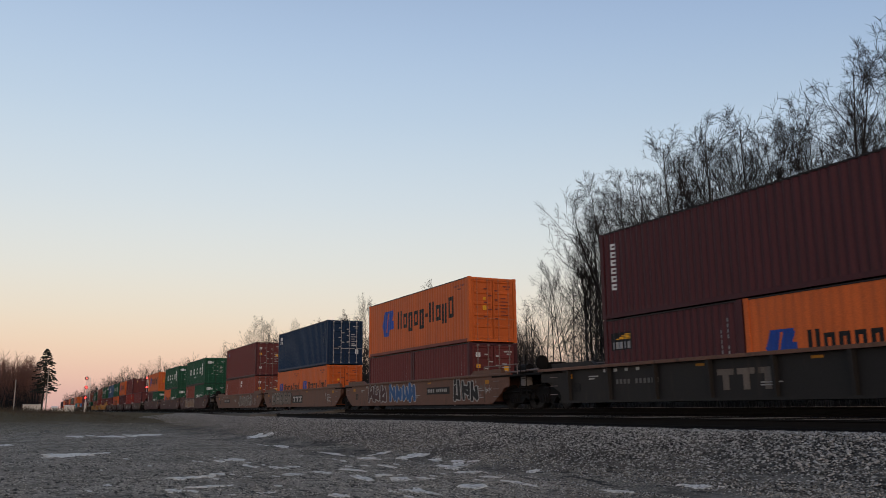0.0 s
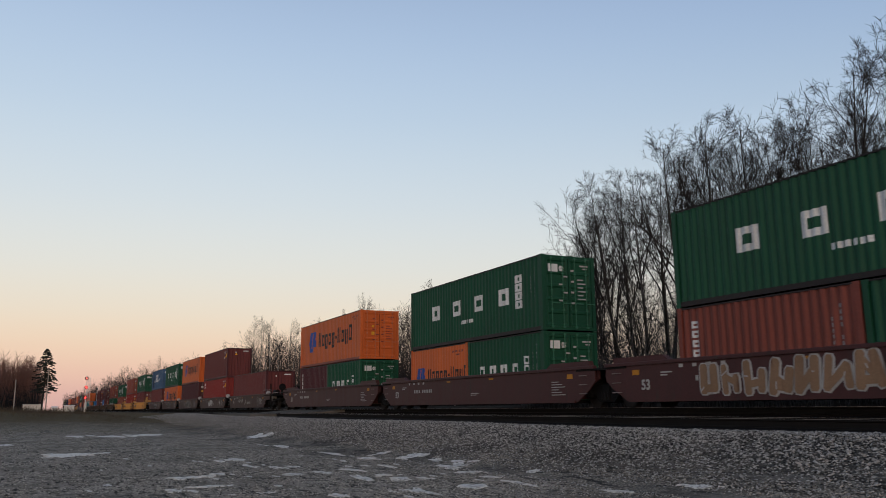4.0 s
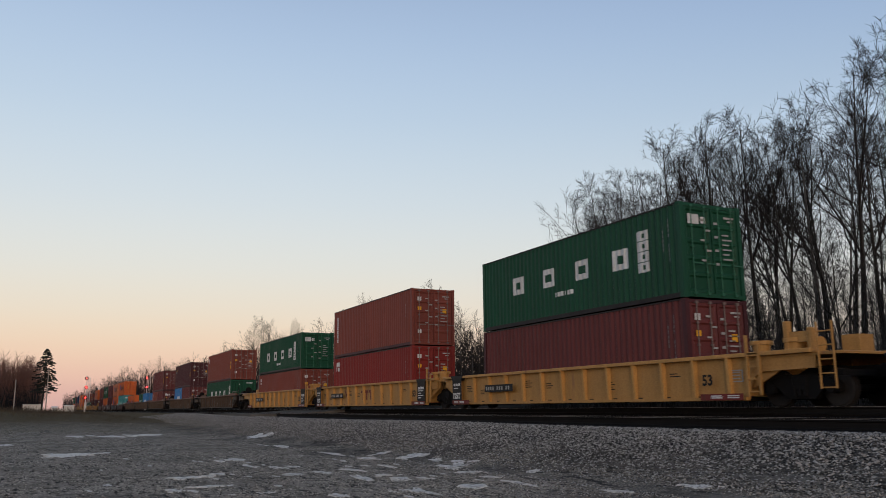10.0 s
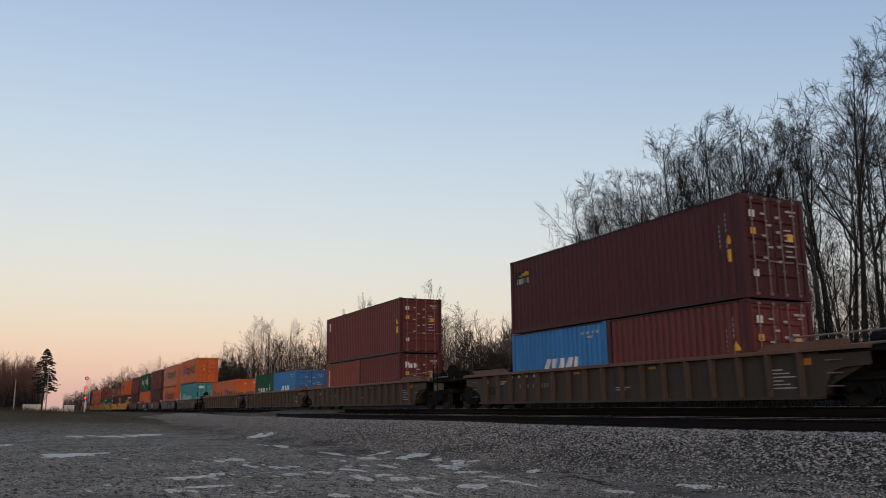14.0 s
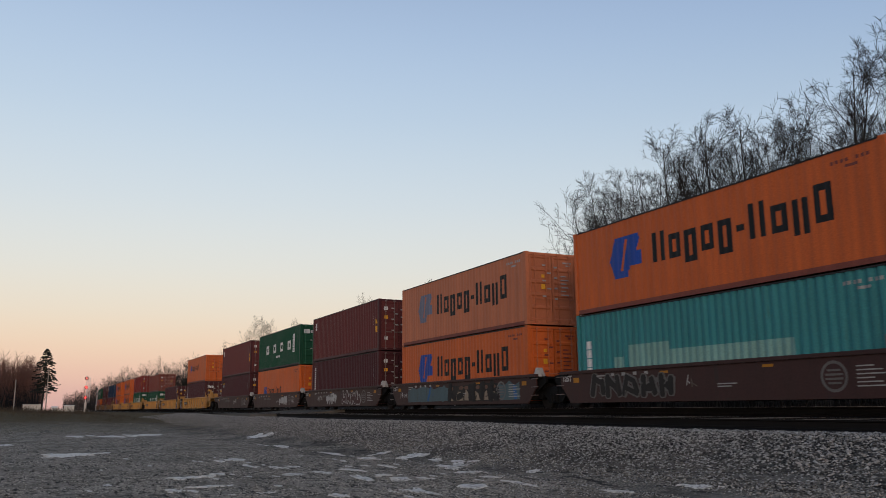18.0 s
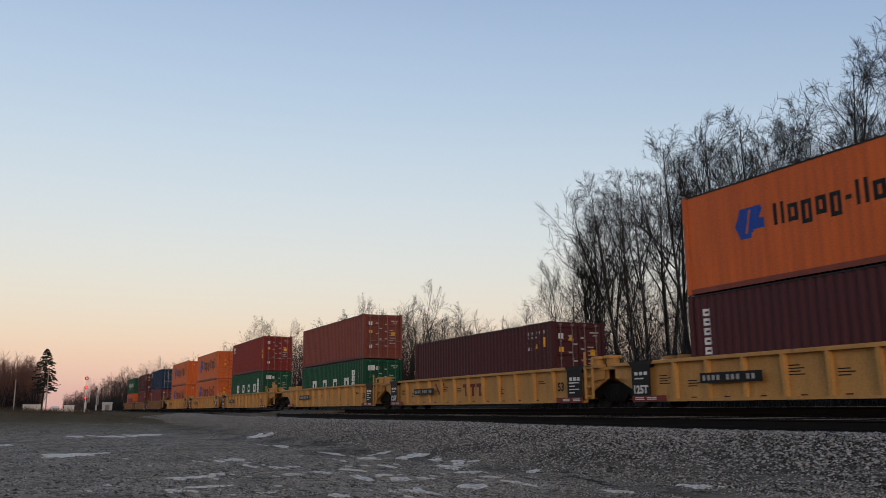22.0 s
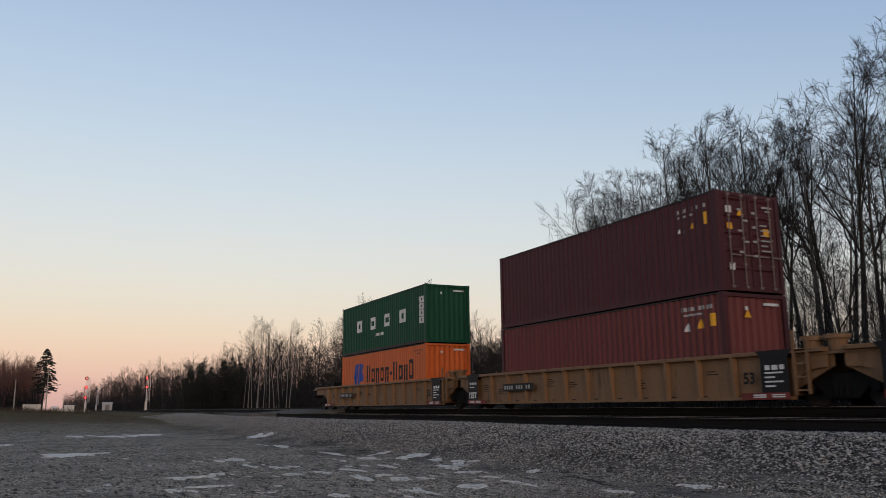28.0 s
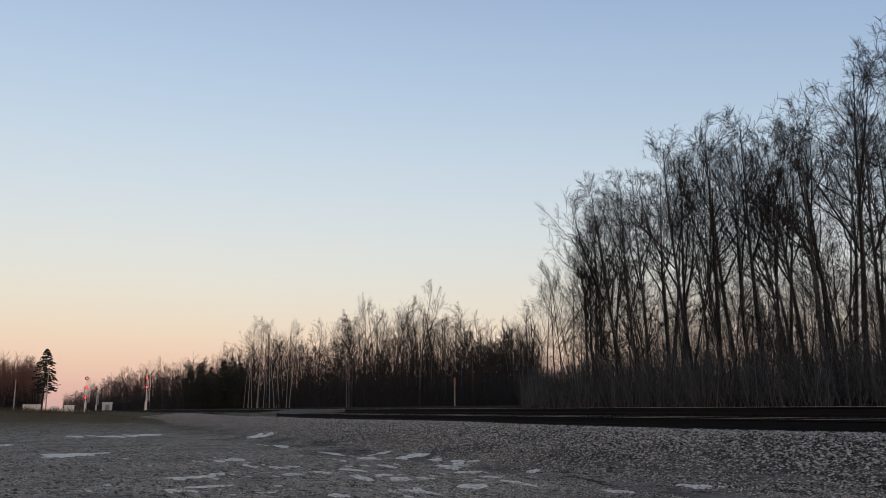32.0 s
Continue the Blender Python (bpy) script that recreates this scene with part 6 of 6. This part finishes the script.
def build_brush():
    rng = random.Random(21)
    pl, tallest = [], []
    while len(pl) < 5200:
        y = 22.5 + 33 * rng.random() ** 1.7
        pl.append((rng.uniform(-1.62 * y, 8), y))
    while len(tallest) < 1250:
        y = 26 + 50 * rng.random() ** 1.4
        tallest.append((rng.uniform(-1.42 * y, -0.42 * y), y))
    brush("undergrowth", "dense leafless grey-brown brush under the near wood", pl, 1, 2.5, 2, 9, 0.016, M_BRUSH)
    brush("understorey", "thin bare shoots between the trunks of the near wood", tallest, 4, 5.8, 1, 34, 0.021, M_BRUSH, 0.12)
    edge_a = [1.5, 3, 4.8, 8.7, 13, 17, 21, 25, 30, 33]
    edge_d = [700, 410, 285, 212, 160, 140, 120, 112, 100, 95]
    pl = []
    for i in range(4200):
        a = 2 + 34 * rng.random()
        pl.append(spot(a, float(np.interp(a, edge_a, edge_d)) + 60 * rng.random() ** 1.3))
    brush("undergrowth", "dark leafless brush under the wood down the line", pl, 2, 5.2, 2, 9, 0.05, M_TWIG)
    pl = []
    for i in range(2500):
        a = 1.6 + 31 * rng.random() ** 1.2
        pl.append(spot(a, float(np.interp(a, edge_a, edge_d)) + 12 + 110 * rng.random()))
    wood_mass("far_wood", "mass of bare trees filling the wood down the line", pl, 12, 6.0, 13.0, M_HAZEL)
    pl = [spot(0.25 - 11 * rng.random(), 225 + 90 * rng.random()) for i in range(1900)]
    wood_mass("far_wood", "mass of bare brown trees beyond the lot, tinted sunset red", pl, 13, 7.5, 14.0, M_SUNSET_TWIG, 1.2)
    pl = [spot(0.2 - 11 * rng.random(), 212 + 50 * rng.random()) for i in range(1300)]
    brush("undergrowth", "brown brush under the wood beyond the lot", pl, 3, 6.5, 2, 10, 0.06, M_TWIG)


build_brush()


# ---- loose stones, ice, weeds ----
M_STONE = island_material("crushed_stone", (0.006, 0.0057, 0.0055), (0.40, 0.382, 0.358))
M_GRIT = island_material("lot_stones", (0.012, 0.011, 0.0095), (0.45, 0.40, 0.34))
M_ICE = material("dirty_ice", (0.57, 0.535, 0.49), 0.5, 0, 0.3, 5, 50, 0.3, (0.16, 0.145, 0.125), 0.6, spec=0.2)
M_GRASS = material("dry_weeds", (0.082, 0.062, 0.040), 0.9, 0, 0.3, 4, 30, 0.0, None, 0, (1, 1, 1), 0.2, spec=0.1)


def stones(name, words, count, seed, place, small, big, mat, finer=False):
    """Angular stones scattered over the ground, joined."""
    rng = np.random.default_rng(seed)
    xy = place(rng, count)
    count = len(xy)
    z = np.array([ground_height(x, y) for x, y in xy])
    r = rng.uniform(small, big, count) * rng.uniform(0.7, 1.3, count)
    if finer:  # towards the lot
        r *= np.clip((xy[:, 1] - 3.5) / 6.5, 0.42, 1.0)
    base = np.array([(1, 0, 0), (0, 1, 0), (-1, 0, 0), (0, -1, 0), (0, 0, 1), (0, 0, -1)], float)
    jit = base[None] * rng.uniform(0.55, 1.25, (count, 6, 3)) + rng.uniform(-0.3, 0.3, (count, 6, 3))
    a = rng.uniform(0, 2 * np.pi, count)
    c, s = np.cos(a)[:, None], np.sin(a)[:, None]
    x = jit[..., 0] * c - jit[..., 1] * s
    y = jit[..., 0] * s + jit[..., 1] * c
    v = np.stack([xy[:, 0, None] + x * r[:, None], xy[:, 1, None] + y * r[:, None], z[:, None] + jit[..., 2] * r[:, None] * 0.6 + r[:, None] * 0.2], -1).reshape(-1, 3)
    tri = np.array([(0, 1, 4), (1, 2, 4), (2, 3, 4), (3, 0, 4), (1, 0, 5), (2, 1, 5), (3, 2, 5), (0, 3, 5)])
    f = (tri[None] + 6 * np.arange(count)[:, None, None]).reshape(-1, 3)
    me = triangles(name, v, f)
    ob = part(name, me, mat)
    return tagged(ob, words, "stones", kind="stuff")


def on_shoulder(rng, n):
    x = -3 - 72 * rng.random(n) ** 1.75
    y = 11.75 - (3.6 + 2.6 * np.clip((x + 22) / 14, 0, 1)) * rng.random(n) ** 1.6 - 0.5 * np.sin(x * 0.31) * rng.random(n)
    return np.stack([x, y], -1)


def on_lot(rng, n):
    d = 8 + 52 * rng.random(n) ** 1.7
    a = np.radians(rng.uniform(-6, 60, n))
    return np.stack([-d * np.cos(a), d * np.sin(a)], -1)[(d * np.sin(a)) < 8.5]


stones("ballast_stones", "loose grey crushed stone along the track shoulder", 110000, 1, on_shoulder, 0.013, 0.033, M_STONE, True)
stones("lot_gravel", "small loose gravel on the lot", 70000, 2, on_lot, 0.006, 0.022, M_GRIT)


def ice_patch(x, y, length, width, seed, turn):
    """Thin ragged sheet of ice that follows the ground."""
    rng = random.Random(seed)
    n = 44
    c, w = math.cos(radians(turn)), math.sin(radians(turn))
    top = []
    for i in range(n):
        a = 2 * math.pi * i / n
        r = 0.74 + 0.6 * noise.noise((math.cos(a) * 1.5 + seed * 3.1, math.sin(a) * 1.5, seed)) + 0.4 * noise.noise((math.cos(a) * 5 + seed, math.sin(a) * 5, seed * 2)) + rng.uniform(-0.1, 0.1)
        u, v = math.cos(a) * max(0.12, r) * length / 2, math.sin(a) * max(0.12, r) * width / 2
        top.append((u * c - v * w, u * w + v * c))
    mb = MB()
    z = ground_height(x, y)
    slope = [(ground_height(x + u, y + v) - z) for u, v in top]
    mb.add([(u, v, s + 0.012) for (u, v), s in zip(top, slope)] + [(u * 1.04, v * 1.04, s - 0.02) for (u, v), s in zip(top, slope)] + [(0, 0, 0.016)],
           [(i, (i + 1) % n, 2 * n) for i in range(n)] + [(i, n + i, n + (i + 1) % n, (i + 1) % n) for i in range(n)])
    return part("ice_patch", mb.mesh("ice_patch"), M_ICE, GROUND, at=pose(x, y, z))


def build_ice():
    # frozen puddles and ruts: place, length along the track, width
    far_ice = [(-24.0, 1.0, 2.08, 1.65), (-41.1, 4.9, 3.5, 1.56), (-39.7, 3.2, 3.5, 1.21), (-41.0, 1.7, 3.0, 0.6), (-32.5, -0.8, 1.9, 0.6), (-25.7, 7.0, 2.66, 0.42),
               (-33.1, 8.0, 2.16, 0.92), (-20.8, 7.0, 2.14, 0.2), (-19.4, 7.7, 0.56, 0.71), (-17.7, 7.8, 0.74, 0.84), (-16.3, 7.8, 0.65, 0.24), (-19.4, 4.2, 0.97, 0.49),
               (-19.2, 3.8, 1.17, 0.16), (-17.2, 4.0, 0.96, 0.21), (-16.7, 4.4, 0.56, 0.22), (-16.6, 4.8, 0.37, 0.27), (-15.9, 6.5, 1.15, 0.16), (-18.1, 6.9, 0.72, 0.44), (-15.1, 7.6, 1.17, 0.6)]
    near_ice = [(-14.7, 4.2, 0.58, 0.27), (-14.9, 4.8, 0.93, 0.21), (-15.1, 5.5, 1.16, 0.18), (-13.2, 5.0, 1.28, 0.25), (-13.6, 5.5, 0.42, 0.38), (-12.8, 5.5, 0.51, 0.31),
                (-12.6, 5.8, 0.38, 0.14), (-10.9, 5.0, 0.85, 0.25), (-10.7, 3.7, 0.49, 0.24), (-14.8, 2.4, 0.55, 0.75), (-15.2, 3.0, 0.44, 0.35), (-12.8, 1.9, 0.61, 0.27),
                (-11.6, 3.0, 0.27, 0.19), (-13.1, 2.5, 0.32, 0.5), (-13.5, 7.1, 0.47, 0.46), (-12.1, 6.8, 0.4, 0.27), (-11.1, 6.7, 0.83, 0.16), (-11.1, 5.9, 0.53, 0.5),
                (-12.4, 7.8, 0.31, 0.28), (-9.3, 7.2, 0.63, 0.23), (-8.6, 8.0, 0.58, 0.24)]
    rng = random.Random(76)
    seed = 1
    for x, y, lx, wy in far_ice + near_ice:
        seed += 5
        ice_patch(x, y, lx * 1.0, wy * 1.0, seed, rng.uniform(-6, 6))
        for k in range(3):
            f = rng.uniform(0.15, 0.4)
            ice_patch(x + rng.uniform(-0.6, 0.6) * lx, y + rng.uniform(-0.7, 0.7) * wy, lx * f * 1.4, wy * f, seed + k + 1, rng.uniform(-8, 8))
    for i in range(60):
        x, y = spot(rng.gauss(19, 9), rng.uniform(11.0, 22))
        if y < 7.2:
            ice_patch(x, y, rng.uniform(0.15, 0.5), rng.uniform(0.04, 0.14), 400 + i, rng.uniform(-8, 8))


build_ice()


def build_weeds():
    rng = random.Random(31)
    mb = MB()
    for i in range(5200):
        y = rng.uniform(-18, 7.5)
        x = -58 - 9 * rng.random() + 9 * noise.noise((y * 0.35, 4.2, 1)) - 115 * rng.random() ** 1.2
        if noise.noise((x * 0.06, y * 0.1, 2)) < -0.12:
            continue
        z = ground_height(x, y)
        for s in range(3):
            h = rng.uniform(0.10, 0.34) * (1.0 + 0.6 * noise.noise((x * 0.1, y * 0.1, 5)))
            d = Vector((rng.gauss(0, 0.35), rng.gauss(0, 0.35), 1)).normalized()
            w = Vector((rng.uniform(-1, 1), rng.uniform(-1, 1), 0)).normalized() * 0.014
            p = Vector((x + rng.gauss(0, 0.15), y + rng.gauss(0, 0.15), z - 0.02))
            k = len(mb.v)
            mb.v += [tuple(p - w), tuple(p + w), tuple(p + d * h)]
            mb.f.append((k, k + 1, k + 2))
    tagged(part("dry_weeds", mb.mesh("dry_weeds"), M_GRASS), "dry brown weeds on the rise beside the track", "weeds", kind="stuff")
    pl = [(-78 - 95 * rng.random(), rng.uniform(-14, 7)) for i in range(1100)]
    brush("weed_stalks", "low bare shrubs on the weedy rise", pl, 5, 0.8, 3, 6, 0.014, M_GRASS, 0.35)


build_weeds()


# ---- level crossing of packed gravel ----
def build_crossing():
    mb = MB()
    xa, xb = -61.0, -49.0
    near, far = NEAR_RAIL - 0.012, FAR_RAIL - 0.012
    for y0, y1, za, zb in ((11.4, NEAR_Y - 0.83, near - 0.03, near), (NEAR_Y - 0.66, NEAR_Y + 0.66, near, near), (NEAR_Y + 0.83, FAR_Y - 0.83, near, far), (FAR_Y - 0.66, FAR_Y + 0.66, far, far), (FAR_Y + 0.83, 21.5, far, far - 0.3)):
        mb.add([(xa, y0, za - 0.3), (xb, y0, za - 0.3), (xb, y1, zb - 0.3), (xa, y1, zb - 0.3), (xa, y0, za), (xb, y0, za), (xb, y1, zb), (xa, y1, zb)],
               [(4, 5, 6, 7), (0, 1, 5, 4), (1, 2, 6, 5), (2, 3, 7, 6), (3, 0, 4, 7)])
    mat = material("packed_crossing_gravel", (0.10, 0.092, 0.082), 0.9, 0, 0.4, 1.5, 34, 0.6, (0.08, 0.072, 0.062), 0.5, spec=0.03)
    tagged(part("level_crossing", mb, mat), "packed grey gravel crossing over both tracks", "crossing", kind="structure")


build_crossing()

# ---- signals and lineside boxes ----
M_ALU = material("dull_aluminium", (0.56, 0.54, 0.52), 0.5, 0.3, 0.15, 4, 40, 0.05, (0.2, 0.18, 0.17), 0.3)
M_BLACK = material("black_signal_paint", (0.012, 0.012, 0.013), 0.6, 0, 0.2, 5, 40, 0.05)
M_CABIN = material("off_white_cabinet_paint", (0.56, 0.51, 0.45), 0.6, 0, 0.15, 2, 30, 0.05, (0.36, 0.30, 0.25), 0.3)
M_RED = material("red_lamp", (1.0, 0.03, 0.025), 0.3, 0, 0.0, 3, 30, 0.0, glow=11.0)
M_PALE = material("pale_red_lamp", (1.0, 0.16, 0.12), 0.3, 0, 0.0, 3, 30, 0.0, glow=2.6)
M_POLE = material("weathered_pole_wood", (0.27, 0.23, 0.20), 0.85, 0, 0.3, 3, 30, 0.3, (0.08, 0.06, 0.05), 0.3, (4, 4, 0.4))


def signal(name, words, x, y, height, heads):
    """A signal mast facing +x: pole, base case, ladder, platform, heads with hoods and lamps."""
    root = new(name)
    root.matrix_basis = pose(x, y, ground_height(x, y))
    tagged(root, words, "railway signal")
    part("mast", MB().cyl((0, 0, 0), (0, 0, height), 0.09, 0.07, 10), M_ALU, root)
    part("base_case", MB().bevel_box(-0.25, 0.25, -0.24, 0.24, -0.1, height * 0.26, 0.05), M_CABIN, root)
    ld = MB()
    for s in (0.30, 0.72):
        ld.cyl((-0.25, s, height * 0.25), (-0.05, s, height - 0.1), 0.035, n=5)
    for i in range(int(height * 2.2)):
        z = height * 0.27 + i * 0.32
        if z < height - 0.2:
            ld.cyl((-0.15, 0.30, z), (-0.15, 0.72, z), 0.025, n=5)
    part("ladder", ld, M_ALU, root)
    part("platform", MB().box(-0.6, 0.3, -0.25, 0.8, height * 0.30, height * 0.30 + 0.08), M_ALU, root)
    for z, lamp in heads:
        plate = MB()
        plate.cyl((0.28, -0.1, z), (0.34, -0.1, z), 0.38, n=24)
        plate.box(0.0, 0.28, -0.22, 0.02, z - 0.22, z + 0.22)
        h = part("signal_head", plate, M_BLACK, root)
        hood = MB()
        n = 14
        for i in range(n):
            a0, a1 = math.pi * (i / n) * 1.3 - 0.47, math.pi * ((i + 1) / n) * 1.3 - 0.47
            p = [(math.cos(a) * 0.2 - 0.1, math.sin(a) * 0.2 + z) for a in (a0, a1)]
            hood.add([(0.34, p[0][0], p[0][1]), (0.34, p[1][0], p[1][1]), (0.66, p[1][0], p[1][1]), (0.66, p[0][0], p[0][1])], [(0, 1, 2, 3)])
        part("hood", hood, M_BLACK, h)
        if lamp:
            part("lamp", MB().cyl((0.345, -0.1, z), (0.37, -0.1, z), 0.17, n=16), M_RED if lamp == "red" else M_PALE, h)
    return root


signal("railway_signal", "tall three-headed railway signal mast showing red lamps", -197.7, 9.9, 7.8, [(7.25, "pale"), (5.3, "red"), (3.1, "red")])
signal("railway_signal", "two-headed railway signal mast showing two red lamps", -196.6, 22.3, 7.8, [(7.15, "red"), (5.15, "red")])
signal("railway_signal", "distant signal mast seen from behind", *spot(3.5, 340), 9.0, [(8.2, ""), (6.2, "")])


def cabinet(name, words, x, y, lx, ly, h, roof, door=None):
    root = new(name)
    root.matrix_basis = pose(x, y, ground_height(x, y))
    tagged(root, words, "equipment cabinet")
    part("body", MB().bevel_box(-lx / 2, lx / 2, -ly / 2, ly / 2, -0.1, h, 0.04), M_CABIN, root)
    rf = MB()
    rf.prism_y([(-lx / 2 - 0.15, h), (lx / 2 + 0.15, h), (lx / 2 + 0.1, h + roof * 0.4), (0, h + roof), (-lx / 2 - 0.1, h + roof * 0.4)], -ly / 2 - 0.12, ly / 2 + 0.12)
    part("roof", rf, M_ALU, root)
    part("door", MB().box(lx / 2, lx / 2 + 0.03, -ly * 0.22, ly * 0.22, 0.1, h * 0.85), door or M_CABIN, root)


cabinet("signal_bungalow", "beige signal equipment bungalow beside the track", *spot(4.15, 282), 2.4, 2.8, 2.3, 0.4, M_POLE)
cabinet("equipment_box", "low off-white equipment box in the weeds", *spot(1.95, 150), 1.0, 1.5, 1.15, 0.1)
cabinet("equipment_box", "small off-white equipment box in the weeds", *spot(1.45, 152), 0.7, 0.8, 0.6, 0.05)
cabinet("white_trailer", "long low white trailer behind the weeds", *spot(-0.1, 205), 1.8, 4.0, 1.55, 0.05)
cabinet("white_shed", "far-off small pale shed at the tree line", *spot(1.12, 420), 3, 2.4, 1.8, 0.6)


def pole(words, x, y, h, arms):
    root = new("utility_pole")
    root.matrix_basis = pose(x, y, ground_height(x, y), 0, 0.4, 0)
    tagged(root, words, "pole")
    part("shaft", MB().cyl((0, 0, -0.3), (0, 0, h), 0.11, 0.07, 10), M_POLE, root)
    if arms:
        part("crossarm", MB().box(-0.06, 0.06, -1.1, 1.1, h - 0.6, h - 0.48), M_POLE, root)


pole("short weathered wooden pole in the weeds", *spot(-1.15, 140), 4.7, False)
pole("wooden utility pole in front of the spruce", *spot(0.62, 172), 8.0, False)


def build_marker():
    root = new("track_marker")
    root.matrix_basis = pose(-52.0, 26.4, ground_height(-52, 26.4))
    tagged(root, "slim marker post with an orange board at the wood's edge", "marker post")
    part("post", MB().box(-0.025, 0.025, -0.028, 0.028, -0.1, 1.3), M_POLE, root)
    part("board", MB().bevel_box(-0.05, 0.05, -0.055, 0.055, 1.3, 1.95, 0.02), material("orange_board", (0.22, 0.085, 0.045), 0.6), root)


build_marker()


motions()
